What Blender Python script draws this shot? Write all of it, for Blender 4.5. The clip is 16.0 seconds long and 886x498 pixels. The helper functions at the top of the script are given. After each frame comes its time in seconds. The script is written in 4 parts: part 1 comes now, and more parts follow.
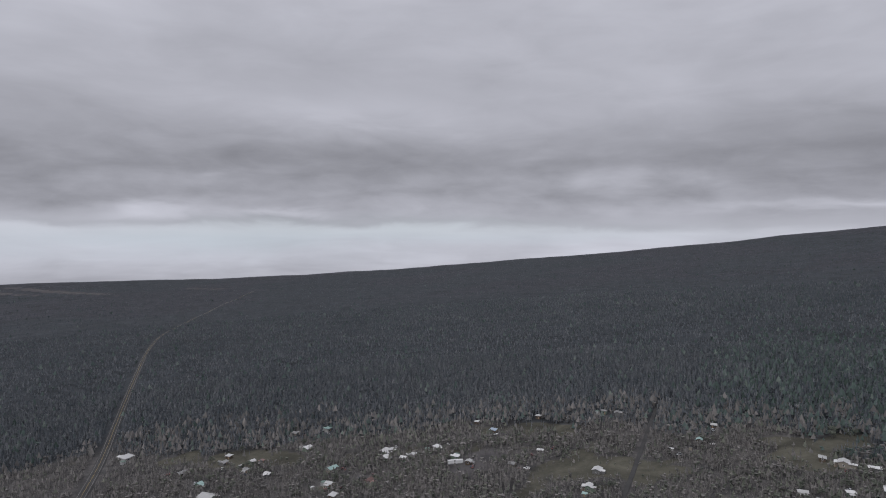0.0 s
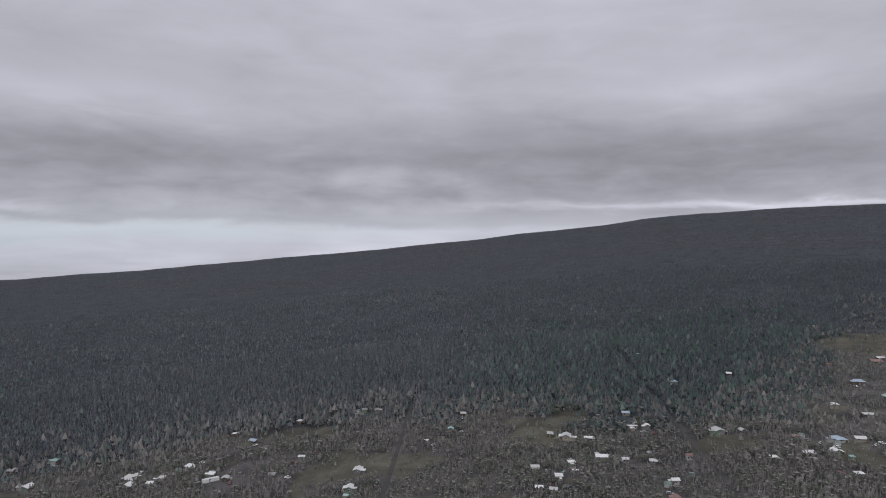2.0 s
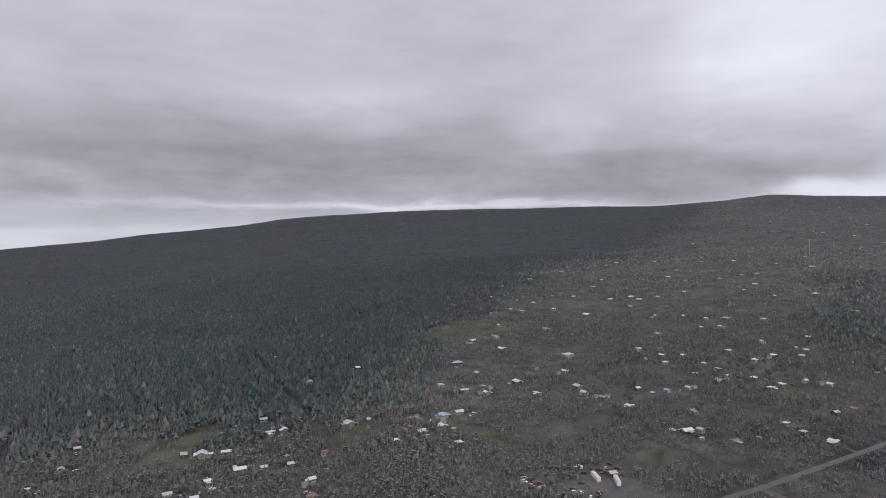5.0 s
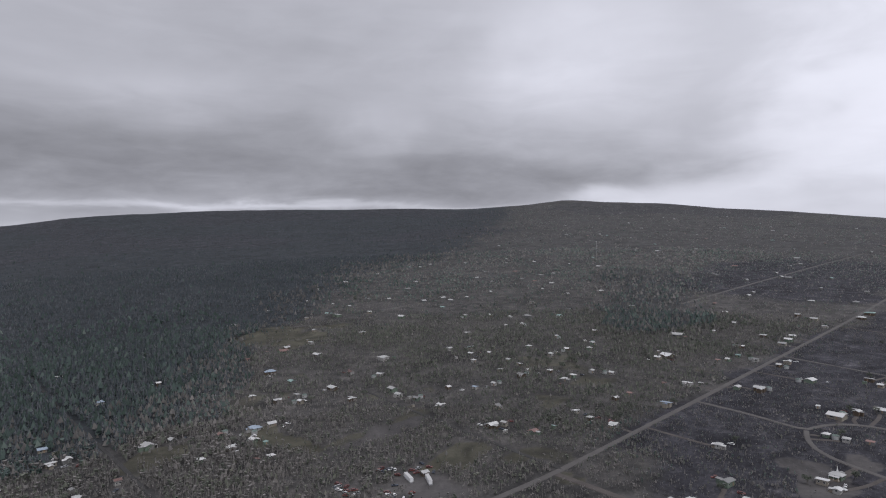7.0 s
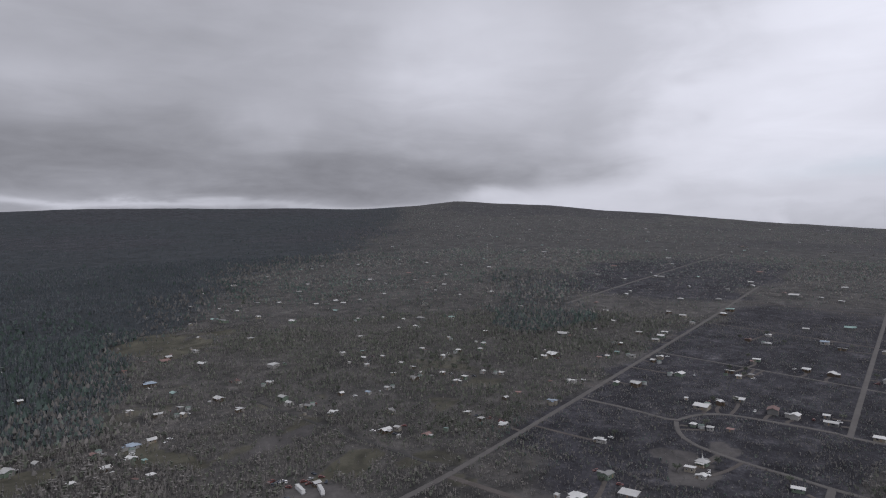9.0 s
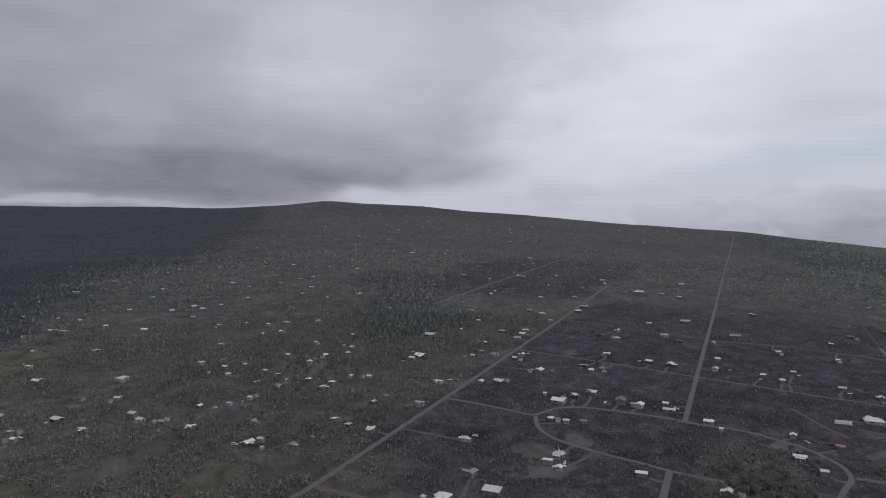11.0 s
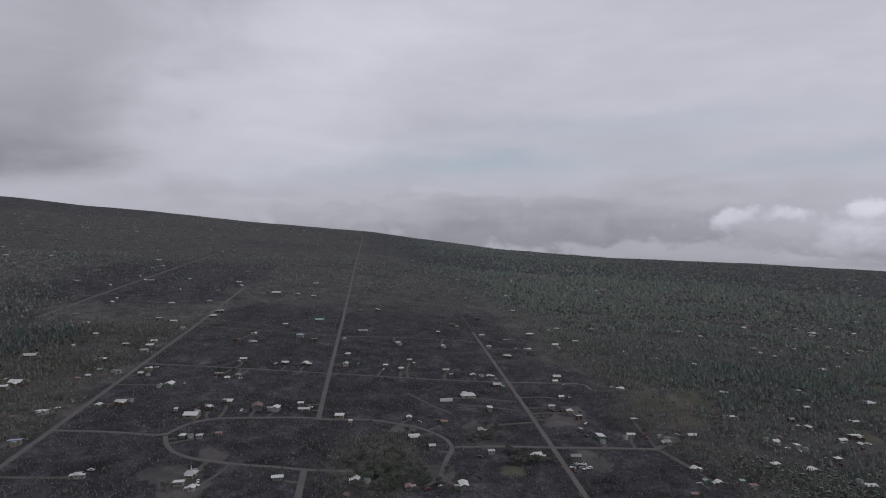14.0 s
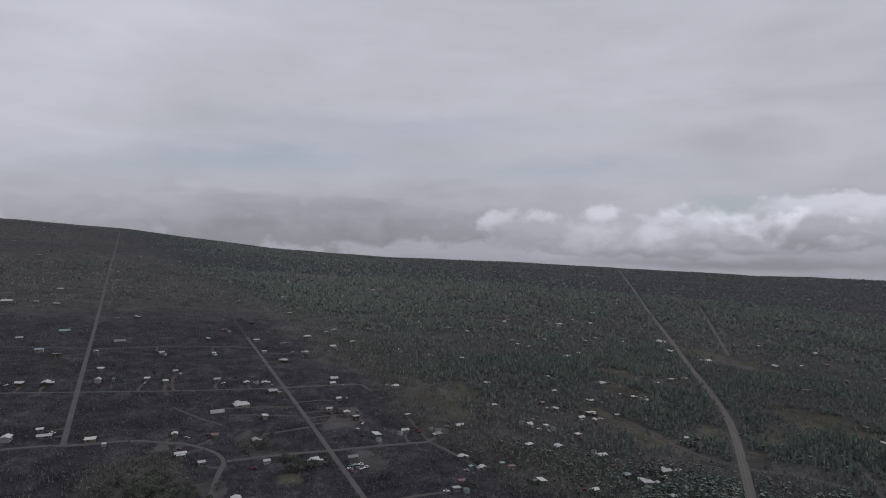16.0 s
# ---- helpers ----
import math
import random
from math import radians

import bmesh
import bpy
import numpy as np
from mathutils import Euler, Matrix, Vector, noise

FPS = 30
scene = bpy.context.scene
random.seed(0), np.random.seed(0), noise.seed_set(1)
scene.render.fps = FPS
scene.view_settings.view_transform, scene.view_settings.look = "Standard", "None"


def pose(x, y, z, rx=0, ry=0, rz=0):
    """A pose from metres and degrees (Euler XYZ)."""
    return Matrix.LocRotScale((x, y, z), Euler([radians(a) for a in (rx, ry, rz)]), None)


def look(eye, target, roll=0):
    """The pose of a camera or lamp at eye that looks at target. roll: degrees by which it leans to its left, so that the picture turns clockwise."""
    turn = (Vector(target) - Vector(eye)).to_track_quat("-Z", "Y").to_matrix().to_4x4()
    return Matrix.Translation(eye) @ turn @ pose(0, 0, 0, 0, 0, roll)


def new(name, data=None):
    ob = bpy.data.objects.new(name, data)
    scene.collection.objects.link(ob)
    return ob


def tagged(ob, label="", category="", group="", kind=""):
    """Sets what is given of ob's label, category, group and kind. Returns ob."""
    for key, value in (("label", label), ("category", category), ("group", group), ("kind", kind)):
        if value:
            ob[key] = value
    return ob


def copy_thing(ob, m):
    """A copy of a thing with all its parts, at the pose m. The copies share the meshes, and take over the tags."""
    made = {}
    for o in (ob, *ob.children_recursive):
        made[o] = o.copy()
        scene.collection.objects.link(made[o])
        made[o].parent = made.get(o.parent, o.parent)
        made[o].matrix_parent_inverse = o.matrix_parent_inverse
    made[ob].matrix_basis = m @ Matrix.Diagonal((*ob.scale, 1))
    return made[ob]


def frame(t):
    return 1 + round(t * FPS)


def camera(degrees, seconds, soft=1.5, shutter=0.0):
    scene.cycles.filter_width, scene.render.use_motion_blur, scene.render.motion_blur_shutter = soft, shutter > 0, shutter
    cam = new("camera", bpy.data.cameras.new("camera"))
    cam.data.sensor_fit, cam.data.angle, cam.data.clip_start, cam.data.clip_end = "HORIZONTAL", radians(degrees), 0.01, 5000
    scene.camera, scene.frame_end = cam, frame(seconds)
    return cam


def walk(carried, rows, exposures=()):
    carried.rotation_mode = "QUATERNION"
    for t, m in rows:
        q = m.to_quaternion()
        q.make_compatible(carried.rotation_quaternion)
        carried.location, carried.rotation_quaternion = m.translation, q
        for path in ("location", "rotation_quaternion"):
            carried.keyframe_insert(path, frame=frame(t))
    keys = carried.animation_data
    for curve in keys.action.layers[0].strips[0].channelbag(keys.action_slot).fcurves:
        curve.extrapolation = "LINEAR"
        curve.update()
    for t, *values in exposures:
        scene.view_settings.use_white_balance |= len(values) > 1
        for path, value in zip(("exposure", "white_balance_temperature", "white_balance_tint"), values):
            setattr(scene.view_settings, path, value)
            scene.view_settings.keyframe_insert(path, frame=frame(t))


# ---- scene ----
EXPOSURES = [(0.0, 0.38), (2.0, 0.46), (3.5, 0.54), (5.2, 0.58), (7.3, 0.32), (8.7, 0.22), (10.8, 0.05), (12.5, -0.14), (14.5, -0.27), (16.0, -0.33)]
MAST = (1473, 979)
SUN_POWER = 0.8
# cloud banks and gaps: bearing, height, half-widths, change of brightness, firm edge
BANKS = [
    (31.6, 10.8, 15.1, 1.9, 0.09), (42.7, 7.0, 18.6, 1.65, -0.018), (52.0, 2.5, 3.7, 0.64, 0.11), (47.7, 4.8, 4.0, 0.71, 0.06), (58.2, 3.2, 5.5, 0.86, -0.04), (9.8, 5.2, 4.2, 0.97, 0.09),
    (-1.0, 9.0, 10.4, 2.5, -0.020), (40.4, 1.5, 28.6, 0.34, -0.05), (40.4, 2.3, 2.9, 0.39, 0.08), (27.0, 6.2, 18.6, 1.07, -0.015), (-8.7, 8.7, 14.9, 1.8, -0.015),
    (-18.0, 11.9, 10.5, 1.9, 0.08), (-15.0, 6.6, 16.2, 1.5, -0.015), (-37.0, 9.5, 3.2, 2.2, 0.09), (-25.5, 2.9, 24.0, 0.3, 0.16), (-29.7, 4.0, 15.9, 0.46, -0.03),
    (-17.3, 6.3, 18.8, 1.8, -0.010), (-48.5, 5.6, 10.0, 2.0, -0.05), (-51.4, 13.9, 6.2, 5.0, 0.07), (-59.2, 3.9, 3.9, 0.68, 0.14),
    (-102.0, 1.0, 18.5, 2.1, -0.05), (-79.0, 3.8, 9.0, 1.2, -0.07), (-76.8, 14.4, 3.5, 1.3, -0.04), (-69.8, 9.3, 3.0, 1.5, 0.06), (-79.1, 15.7, 5.6, 0.97, -0.05), (-80.1, 3.2, 3.3, 0.44, 0.05),
    (-97.4, 3.7, 5.1, 0.51, 0.05), (-112.0, 2.4, 14.0, 2.2, -0.07), (-139.6, 8.5, 4.6, 1.6, -0.07), (-141.2, 11.2, 10.2, 0.64, -0.05), (-115, 8, 8, 1.2, -0.04),
    (-140, -2.0, 14, 0.5, -0.14), (-84, 12, 8, 6, 0.08), (-57, 16, 17, 8, 0.18), (-62, 8, 8, 3, 0.06)]
BLUES = [(-100, 6.6, 9, 1.2, 0.6), (50, -0.2, 18, 1.3, 0.5), (-140, 2.9, 3.0, 0.7, 0.7), (25, 0.6, 22, 0.9, 0.4), (-125, 6, 10, 0.8, 0.4), (-112, 9.5, 12, 1.0, 0.3), (-88, 5.4, 6, 0.8, 0.3)]

# The camera hovers over the slope, rises slowly and turns on the spot.
cam = camera(69.45, 16.0, soft=1.12)
PATH = [
    (0.0, -2.15, 0.21, 167.24, 26.29, -0.87, 0.29),
    (0.5, -1.62, 0.56, 168.76, 21.08, -0.89, 0.30),
    (1.0, -1.11, 0.56, 170.24, 15.80, -0.95, 0.28),
    (1.5, -0.67, 0.36, 171.63, 10.52, -1.00, 0.27),
    (2.0, -0.31, 0.13, 172.88, 5.24, -1.01, 0.26),
    (2.5, 0.00, 0.00, 174.00, -0.00, -1.04, 0.26),
    (3.0, 0.22, -0.05, 175.01, -5.26, -1.04, 0.26),
    (3.5, 0.22, -0.12, 176.01, -10.53, -1.03, 0.26),
    (4.0, 0.14, -0.39, 177.09, -15.81, -1.02, 0.14),
    (4.5, 0.14, -0.63, 178.23, -21.08, -1.01, -0.00),
    (5.0, 0.20, -0.83, 179.35, -26.53, -0.98, -0.06),
    (5.2, 0.23, -0.91, 179.78, -28.85, -0.97, -0.07),
    (7.3, 2.23, -2.72, 183.99, -44.35, -0.92, -0.00),
    (7.5, 2.18, -2.79, 184.43, -45.36, -0.93, 0.02),
    (8.0, 2.06, -2.96, 185.57, -47.94, -0.92, -0.04),
    (8.5, 1.94, -3.04, 186.71, -50.40, -0.94, -0.01),
    (8.7, 1.91, -3.07, 187.16, -51.30, -0.94, -0.02),
    (10.8, 3.45, -4.65, 190.88, -61.37, -0.94, -0.01),
    (11.0, 3.54, -4.83, 191.29, -63.97, -0.96, -0.07),
    (11.5, 3.75, -5.27, 192.36, -71.15, -0.98, -0.21),
    (12.0, 3.95, -5.69, 193.47, -77.99, -0.99, -0.20),
    (12.5, 3.83, -6.12, 194.62, -83.57, -1.03, -0.08),
    (13.0, 3.61, -6.52, 195.76, -88.86, -1.06, 0.02),
    (13.5, 3.51, -6.87, 196.89, -91.51, -1.10, 0.14),
    (14.0, 3.41, -7.24, 198.03, -95.56, -1.12, 0.20),
    (14.5, 3.41, -7.52, 199.06, -100.59, -1.14, 0.32),
    (15.0, 3.26, -7.63, 199.98, -105.52, -1.11, 0.49),
    (15.5, 2.87, -7.53, 200.85, -110.38, -1.10, 0.56),
    (16.0, 2.38, -7.42, 201.68, -115.26, -1.08, 0.63),
]


def aim(t, x, y, z, yaw, pitch, roll):
    yw, pt = radians(yaw), radians(pitch)
    way = Vector((-math.sin(yw) * math.cos(pt), math.cos(yw) * math.cos(pt), math.sin(pt)))
    return t, look((x, y, z), Vector((x, y, z)) + way * 100, roll)


walk(cam, [aim(*row) for row in PATH], EXPOSURES)

# ---- world: overcast sky over a long slope ----
world = bpy.data.worlds.new("sky")
scene.world = world
world.use_nodes = True
wt = world.node_tree
wt.nodes.clear()


def wire(tree, value, socket):
    if isinstance(value, bpy.types.NodeSocket):
        tree.links.new(value, socket)
    else:
        socket.default_value = value


def calc(tree, op, a, b=0.0, c=0.0, clamp=False):
    n = tree.nodes.new("ShaderNodeMath")
    n.operation, n.use_clamp = op, clamp
    for v, s in zip((a, b, c), n.inputs):
        wire(tree, v, s)
    return n.outputs[0]


def vec(tree, x, y, z):
    n = tree.nodes.new("ShaderNodeCombineXYZ")
    for v, s in zip((x, y, z), n.inputs):
        wire(tree, v, s)
    return n.outputs[0]


def cloud_noise(tree, v, scale, detail=5.0, rough=0.5, distort=0.0):
    n = tree.nodes.new("ShaderNodeTexNoise")
    wire(tree, v, n.inputs["Vector"])
    n.inputs["Scale"].default_value, n.inputs["Detail"].default_value = scale, detail
    n.inputs["Roughness"].default_value, n.inputs["Distortion"].default_value = rough, distort
    return n.outputs["Fac"]


def mix_colour(tree, fac, a, b, kind="MIX"):
    n = tree.nodes.new("ShaderNodeMix")
    n.data_type, n.blend_type = "RGBA", kind
    wire(tree, fac, n.inputs[0]), wire(tree, a, n.inputs[6]), wire(tree, b, n.inputs[7])
    return n.outputs[2]


def ramp(tree, v, stops, colour=False):
    n = tree.nodes.new("ShaderNodeValToRGB")
    wire(tree, v, n.inputs[0])
    e = n.color_ramp.elements
    while len(e) < len(stops):
        e.new(0.5)
    for el, (p, c) in zip(e, stops):
        el.position = p
        el.color = (*c, 1) if colour else (c, c, c, 1)
    return n.outputs[0]


coord = wt.nodes.new("ShaderNodeTexCoord").outputs["Generated"]
split = wt.nodes.new("ShaderNodeSeparateXYZ")
wt.links.new(coord, split.inputs[0])
dx, dy, dz = split.outputs
bearing = calc(wt, "MULTIPLY", calc(wt, "ARCTAN2", calc(wt, "MULTIPLY", dx, -1.0), dy), 57.2958)
height = calc(wt, "MULTIPLY", calc(wt, "ARCSINE", dz), 57.2958)
deck = calc(wt, "DIVIDE", 1.0, calc(wt, "ADD", calc(wt, "MAXIMUM", calc(wt, "ADD", dz, 0.075), 0.0), 0.07))
sheet = vec(wt, calc(wt, "MULTIPLY", dx, deck), calc(wt, "MULTIPLY", dy, deck), 0.0)
streak = vec(wt, dx, dy, calc(wt, "MULTIPLY", dz, 4.2))
billow = cloud_noise(wt, sheet, 0.75, 6.0, 0.5, 0.5)
band = cloud_noise(wt, streak, 2.1, 3.0, 0.4, 0.4)
fine = cloud_noise(wt, streak, 6.5, 6.0, 0.55, 0.5)
warp = cloud_noise(wt, coord, 5.0, 4.0, 0.55)
lumps = cloud_noise(wt, vec(wt, dx, dy, calc(wt, "MULTIPLY", dz, 2.2)), 5.5, 5.0, 0.5, 0.6)
puffs = cloud_noise(wt, vec(wt, dx, dy, calc(wt, "MULTIPLY", dz, 1.5)), 17.0, 6.0, 0.5, 0.15)
az_w = calc(wt, "ADD", bearing, calc(wt, "MULTIPLY", calc(wt, "SUBTRACT", warp, 0.5), 14.0))
el_w = calc(wt, "ADD", height, calc(wt, "MULTIPLY", calc(wt, "SUBTRACT", fine, 0.5), 2.4))


def bank(az, el, wide, tall, amount, hard=False):
    """A cloud bank or gap: a soft patch of the sky at a bearing and a height."""
    a = calc(wt, "DIVIDE", calc(wt, "SUBTRACT", az_w, az), wide)
    b = calc(wt, "DIVIDE", calc(wt, "SUBTRACT", el_w, el), tall)
    q = calc(wt, "ADD", calc(wt, "MULTIPLY", a, a), calc(wt, "MULTIPLY", b, b))
    if hard:
        q = calc(wt, "MULTIPLY", q, calc(wt, "MULTIPLY", q, q))
    return calc(wt, "MULTIPLY", calc(wt, "EXPONENT", calc(wt, "MULTIPLY", q, -1.0)), amount)


def soft_step(v, a, b):
    n = wt.nodes.new("ShaderNodeMapRange")
    n.interpolation_type = "SMOOTHSTEP"
    wire(wt, v, n.inputs[0])
    n.inputs[1].default_value, n.inputs[2].default_value = a, b
    return n.outputs[0]


# a thick low deck over one half of the sky, thin high cloud over the other
level = calc(wt, "DIVIDE", calc(wt, "ADD", height, 10.0), 50.0)
level_w = calc(wt, "DIVIDE", calc(wt, "ADD", el_w, 10.0), 50.0)
thick = ramp(wt, level_w, [(0.0, 0.27), (0.13, 0.33), (0.17, 0.42), (0.214, 0.43), (0.226, 0.355), (0.25, 0.31), (0.285, 0.255), (0.34, 0.245), (0.39, 0.28), (0.46, 0.34), (0.60, 0.375), (1.0, 0.52)])
thin = ramp(wt, level, [(0.0, 0.36), (0.16, 0.46), (0.22, 0.53), (0.32, 0.58), (0.40, 0.62), (0.60, 0.64), (1.0, 0.66)])
edge = calc(wt, "ADD", az_w, calc(wt, "MULTIPLY", calc(wt, "SUBTRACT", fine, 0.5), 9.0))
edge = calc(wt, "ADD", edge, calc(wt, "MULTIPLY", calc(wt, "MINIMUM", calc(wt, "SUBTRACT", height, 5.5), 0.0), 4.0))
edge = calc(wt, "ADD", edge, calc(wt, "MULTIPLY", calc(wt, "SUBTRACT", height, 9.0), 0.45))
edge = calc(wt, "ADD", edge, calc(wt, "MULTIPLY", calc(wt, "SUBTRACT", lumps, 0.5), 16.0))
half = calc(wt, "SUBTRACT", 1.0, soft_step(edge, -79.0, -62.0))
half = calc(wt, "MAXIMUM", half, soft_step(bearing, 80.0, 120.0))
shade = calc(wt, "ADD", calc(wt, "MULTIPLY", thick, calc(wt, "SUBTRACT", 1.0, half)), calc(wt, "MULTIPLY", thin, half))
stir = 1.0
for noise_value, amount in ((billow, 0.34), (band, 0.26), (fine, 0.22), (lumps, 0.26)):
    stir = calc(wt, "ADD", stir, calc(wt, "MULTIPLY", calc(wt, "SUBTRACT", noise_value, 0.5), amount))
stir = calc(wt, "ADD", calc(wt, "MULTIPLY", calc(wt, "SUBTRACT", stir, 1.0), calc(wt, "SUBTRACT", 1.0, calc(wt, "MULTIPLY", half, 0.25))), 1.0)
shade = calc(wt, "MULTIPLY", shade, stir)
# torn lumps along the low edge of the deck
torn = calc(wt, "MULTIPLY", calc(wt, "SUBTRACT", 1.0, half), calc(wt, "MULTIPLY", soft_step(height, 1.2, 2.6), calc(wt, "SUBTRACT", 1.0, soft_step(height, 4.5, 11.0))))
tufts = cloud_noise(wt, vec(wt, dx, dy, calc(wt, "MULTIPLY", dz, 3.4)), 11.0, 6.0, 0.55, 0.3)
shade = calc(wt, "ADD", shade, calc(wt, "MULTIPLY", calc(wt, "MULTIPLY", calc(wt, "SUBTRACT", tufts, 0.5), 0.17), torn))
for patch in BANKS:
    shade = calc(wt, "ADD", shade, bank(*patch))
# a row of heaped clouds low over the plain, bright on top and grey below
for az, el, wide, tall, top, base in ((-134, 0.6, 16, 2.3, 0.34, 0.11), (-147, 1.3, 9, 2.4, 0.34, 0.11), (-101, 1.2, 27, 2.6, 0.10, 0.13)):
    reach = calc(wt, "MINIMUM", bank(az, el, wide * 1.2, tall * 1.3, 2.5), 1.0)
    heap = calc(wt, "ADD", bank(az, el, wide, tall, 1.0, True), calc(wt, "MULTIPLY", calc(wt, "MULTIPLY", calc(wt, "SUBTRACT", puffs, 0.5), 2.6), reach))
    heap = soft_step(heap, 0.36, 0.86)
    rise = calc(wt, "MULTIPLY", soft_step(calc(wt, "ADD", height, calc(wt, "MULTIPLY", calc(wt, "SUBTRACT", puffs, 0.5), 7.0)), el - 2.4, el + 2.2), top)
    shade = calc(wt, "ADD", shade, calc(wt, "MULTIPLY", heap, calc(wt, "SUBTRACT", rise, base)))
shade = calc(wt, "MAXIMUM", shade, 0.12)
blue = None
for patch in BLUES:
    one = bank(*patch)
    blue = one if blue is None else calc(wt, "ADD", blue, one)
grey = wt.nodes.new("ShaderNodeCombineColor")
wire(wt, calc(wt, "MULTIPLY", shade, 0.972), grey.inputs[0])
wire(wt, calc(wt, "MULTIPLY", shade, 0.985), grey.inputs[1])
wire(wt, calc(wt, "MULTIPLY", shade, 1.115), grey.inputs[2])
clear = wt.nodes.new("ShaderNodeTexSky")
clear.sky_type, clear.sun_disc = "NISHITA", False
clear.sun_elevation, clear.sun_rotation = radians(58), radians(200)
gap = mix_colour(wt, 1.0, clear.outputs[0], (0.12, 0.12, 0.12, 1), "MULTIPLY")
gap = mix_colour(wt, 0.7, gap, (0.40, 0.48, 0.57, 1))
cover = mix_colour(wt, calc(wt, "MULTIPLY", blue, 1.0, clamp=True), grey.outputs[0], gap)
back = wt.nodes.new("ShaderNodeBackground")
wire(wt, cover, back.inputs[0])
back.inputs[1].default_value = 1.0
wt.links.new(back.outputs[0], wt.nodes.new("ShaderNodeOutputWorld").inputs[0])

sun = new("sun", bpy.data.lights.new("sun", "SUN"))
sun.data.energy, sun.data.angle, sun.data.color = SUN_POWER, radians(25), (1.0, 0.97, 0.93)
sun.matrix_world = look((0, 0, 900), (0.18 * 900, 0.50 * 900, 900 - 0.85 * 900))


# ---- materials ----
def material(name, colour, rough=0.85, metal=0.0, vary=0.25, scale=0.3, fine_scale=4.0, bump=0.0, second=None, island=0.0, per_object=0.0):
    """Two scales of mottling round a base colour, with grain in the roughness and a little relief."""
    m = bpy.data.materials.new(name)
    m.use_nodes = True
    t = m.node_tree
    b = t.nodes["Principled BSDF"]
    where = t.nodes.new("ShaderNodeNewGeometry")
    large = cloud_noise(t, where.outputs["Position"], scale, 3.0, 0.6)
    small = cloud_noise(t, where.outputs["Position"], fine_scale, 3.0, 0.6)
    both = calc(t, "ADD", calc(t, "MULTIPLY", large, 0.6), calc(t, "MULTIPLY", small, 0.4))
    if island:
        both = calc(t, "ADD", both, calc(t, "MULTIPLY", calc(t, "SUBTRACT", where.outputs["Random Per Island"], 0.5), island))
    if per_object:
        info = t.nodes.new("ShaderNodeObjectInfo")
        both = calc(t, "ADD", both, calc(t, "MULTIPLY", calc(t, "SUBTRACT", info.outputs["Random"], 0.5), per_object))
    lo = tuple(c * (1 - vary) for c in colour)
    hi = second if second else tuple(min(1.0, c * (1 + vary)) for c in colour)
    wire(t, ramp(t, both, [(0.3, lo), (0.7, hi)], True), b.inputs["Base Color"])
    wire(t, calc(t, "ADD", rough - 0.08, calc(t, "MULTIPLY", small, 0.16)), b.inputs["Roughness"])
    b.inputs["Metallic"].default_value = metal
    b.inputs["Specular IOR Level"].default_value = 0.25
    if bump:
        n = t.nodes.new("ShaderNodeBump")
        n.inputs["Strength"].default_value, n.inputs["Distance"].default_value = bump, 0.3
        wire(t, small, n.inputs["Height"])
        t.links.new(n.outputs[0], b.inputs["Normal"])
    return m


def foliage(name, low, middle, high):
    """Leaves: the tint of the tree picks the colour, each clump differs a little."""
    m = bpy.data.materials.new(name)
    m.use_nodes = True
    t = m.node_tree
    b = t.nodes["Principled BSDF"]
    tint = t.nodes.new("ShaderNodeAttribute")
    tint.attribute_name = "tint"
    where = t.nodes.new("ShaderNodeNewGeometry")
    grove = cloud_noise(t, where.outputs["Position"], 0.006, 4.0, 0.6)
    v = calc(t, "ADD", tint.outputs["Fac"], calc(t, "MULTIPLY", calc(t, "SUBTRACT", where.outputs["Random Per Island"], 0.5), 0.26))
    v = calc(t, "ADD", v, calc(t, "MULTIPLY", calc(t, "SUBTRACT", grove, 0.5), 0.5))
    wire(t, ramp(t, v, [(0.05, low), (0.5, middle), (0.95, high)], True), b.inputs["Base Color"])
    b.inputs["Roughness"].default_value, b.inputs["Specular IOR Level"].default_value = 0.85, 0.2
    return m


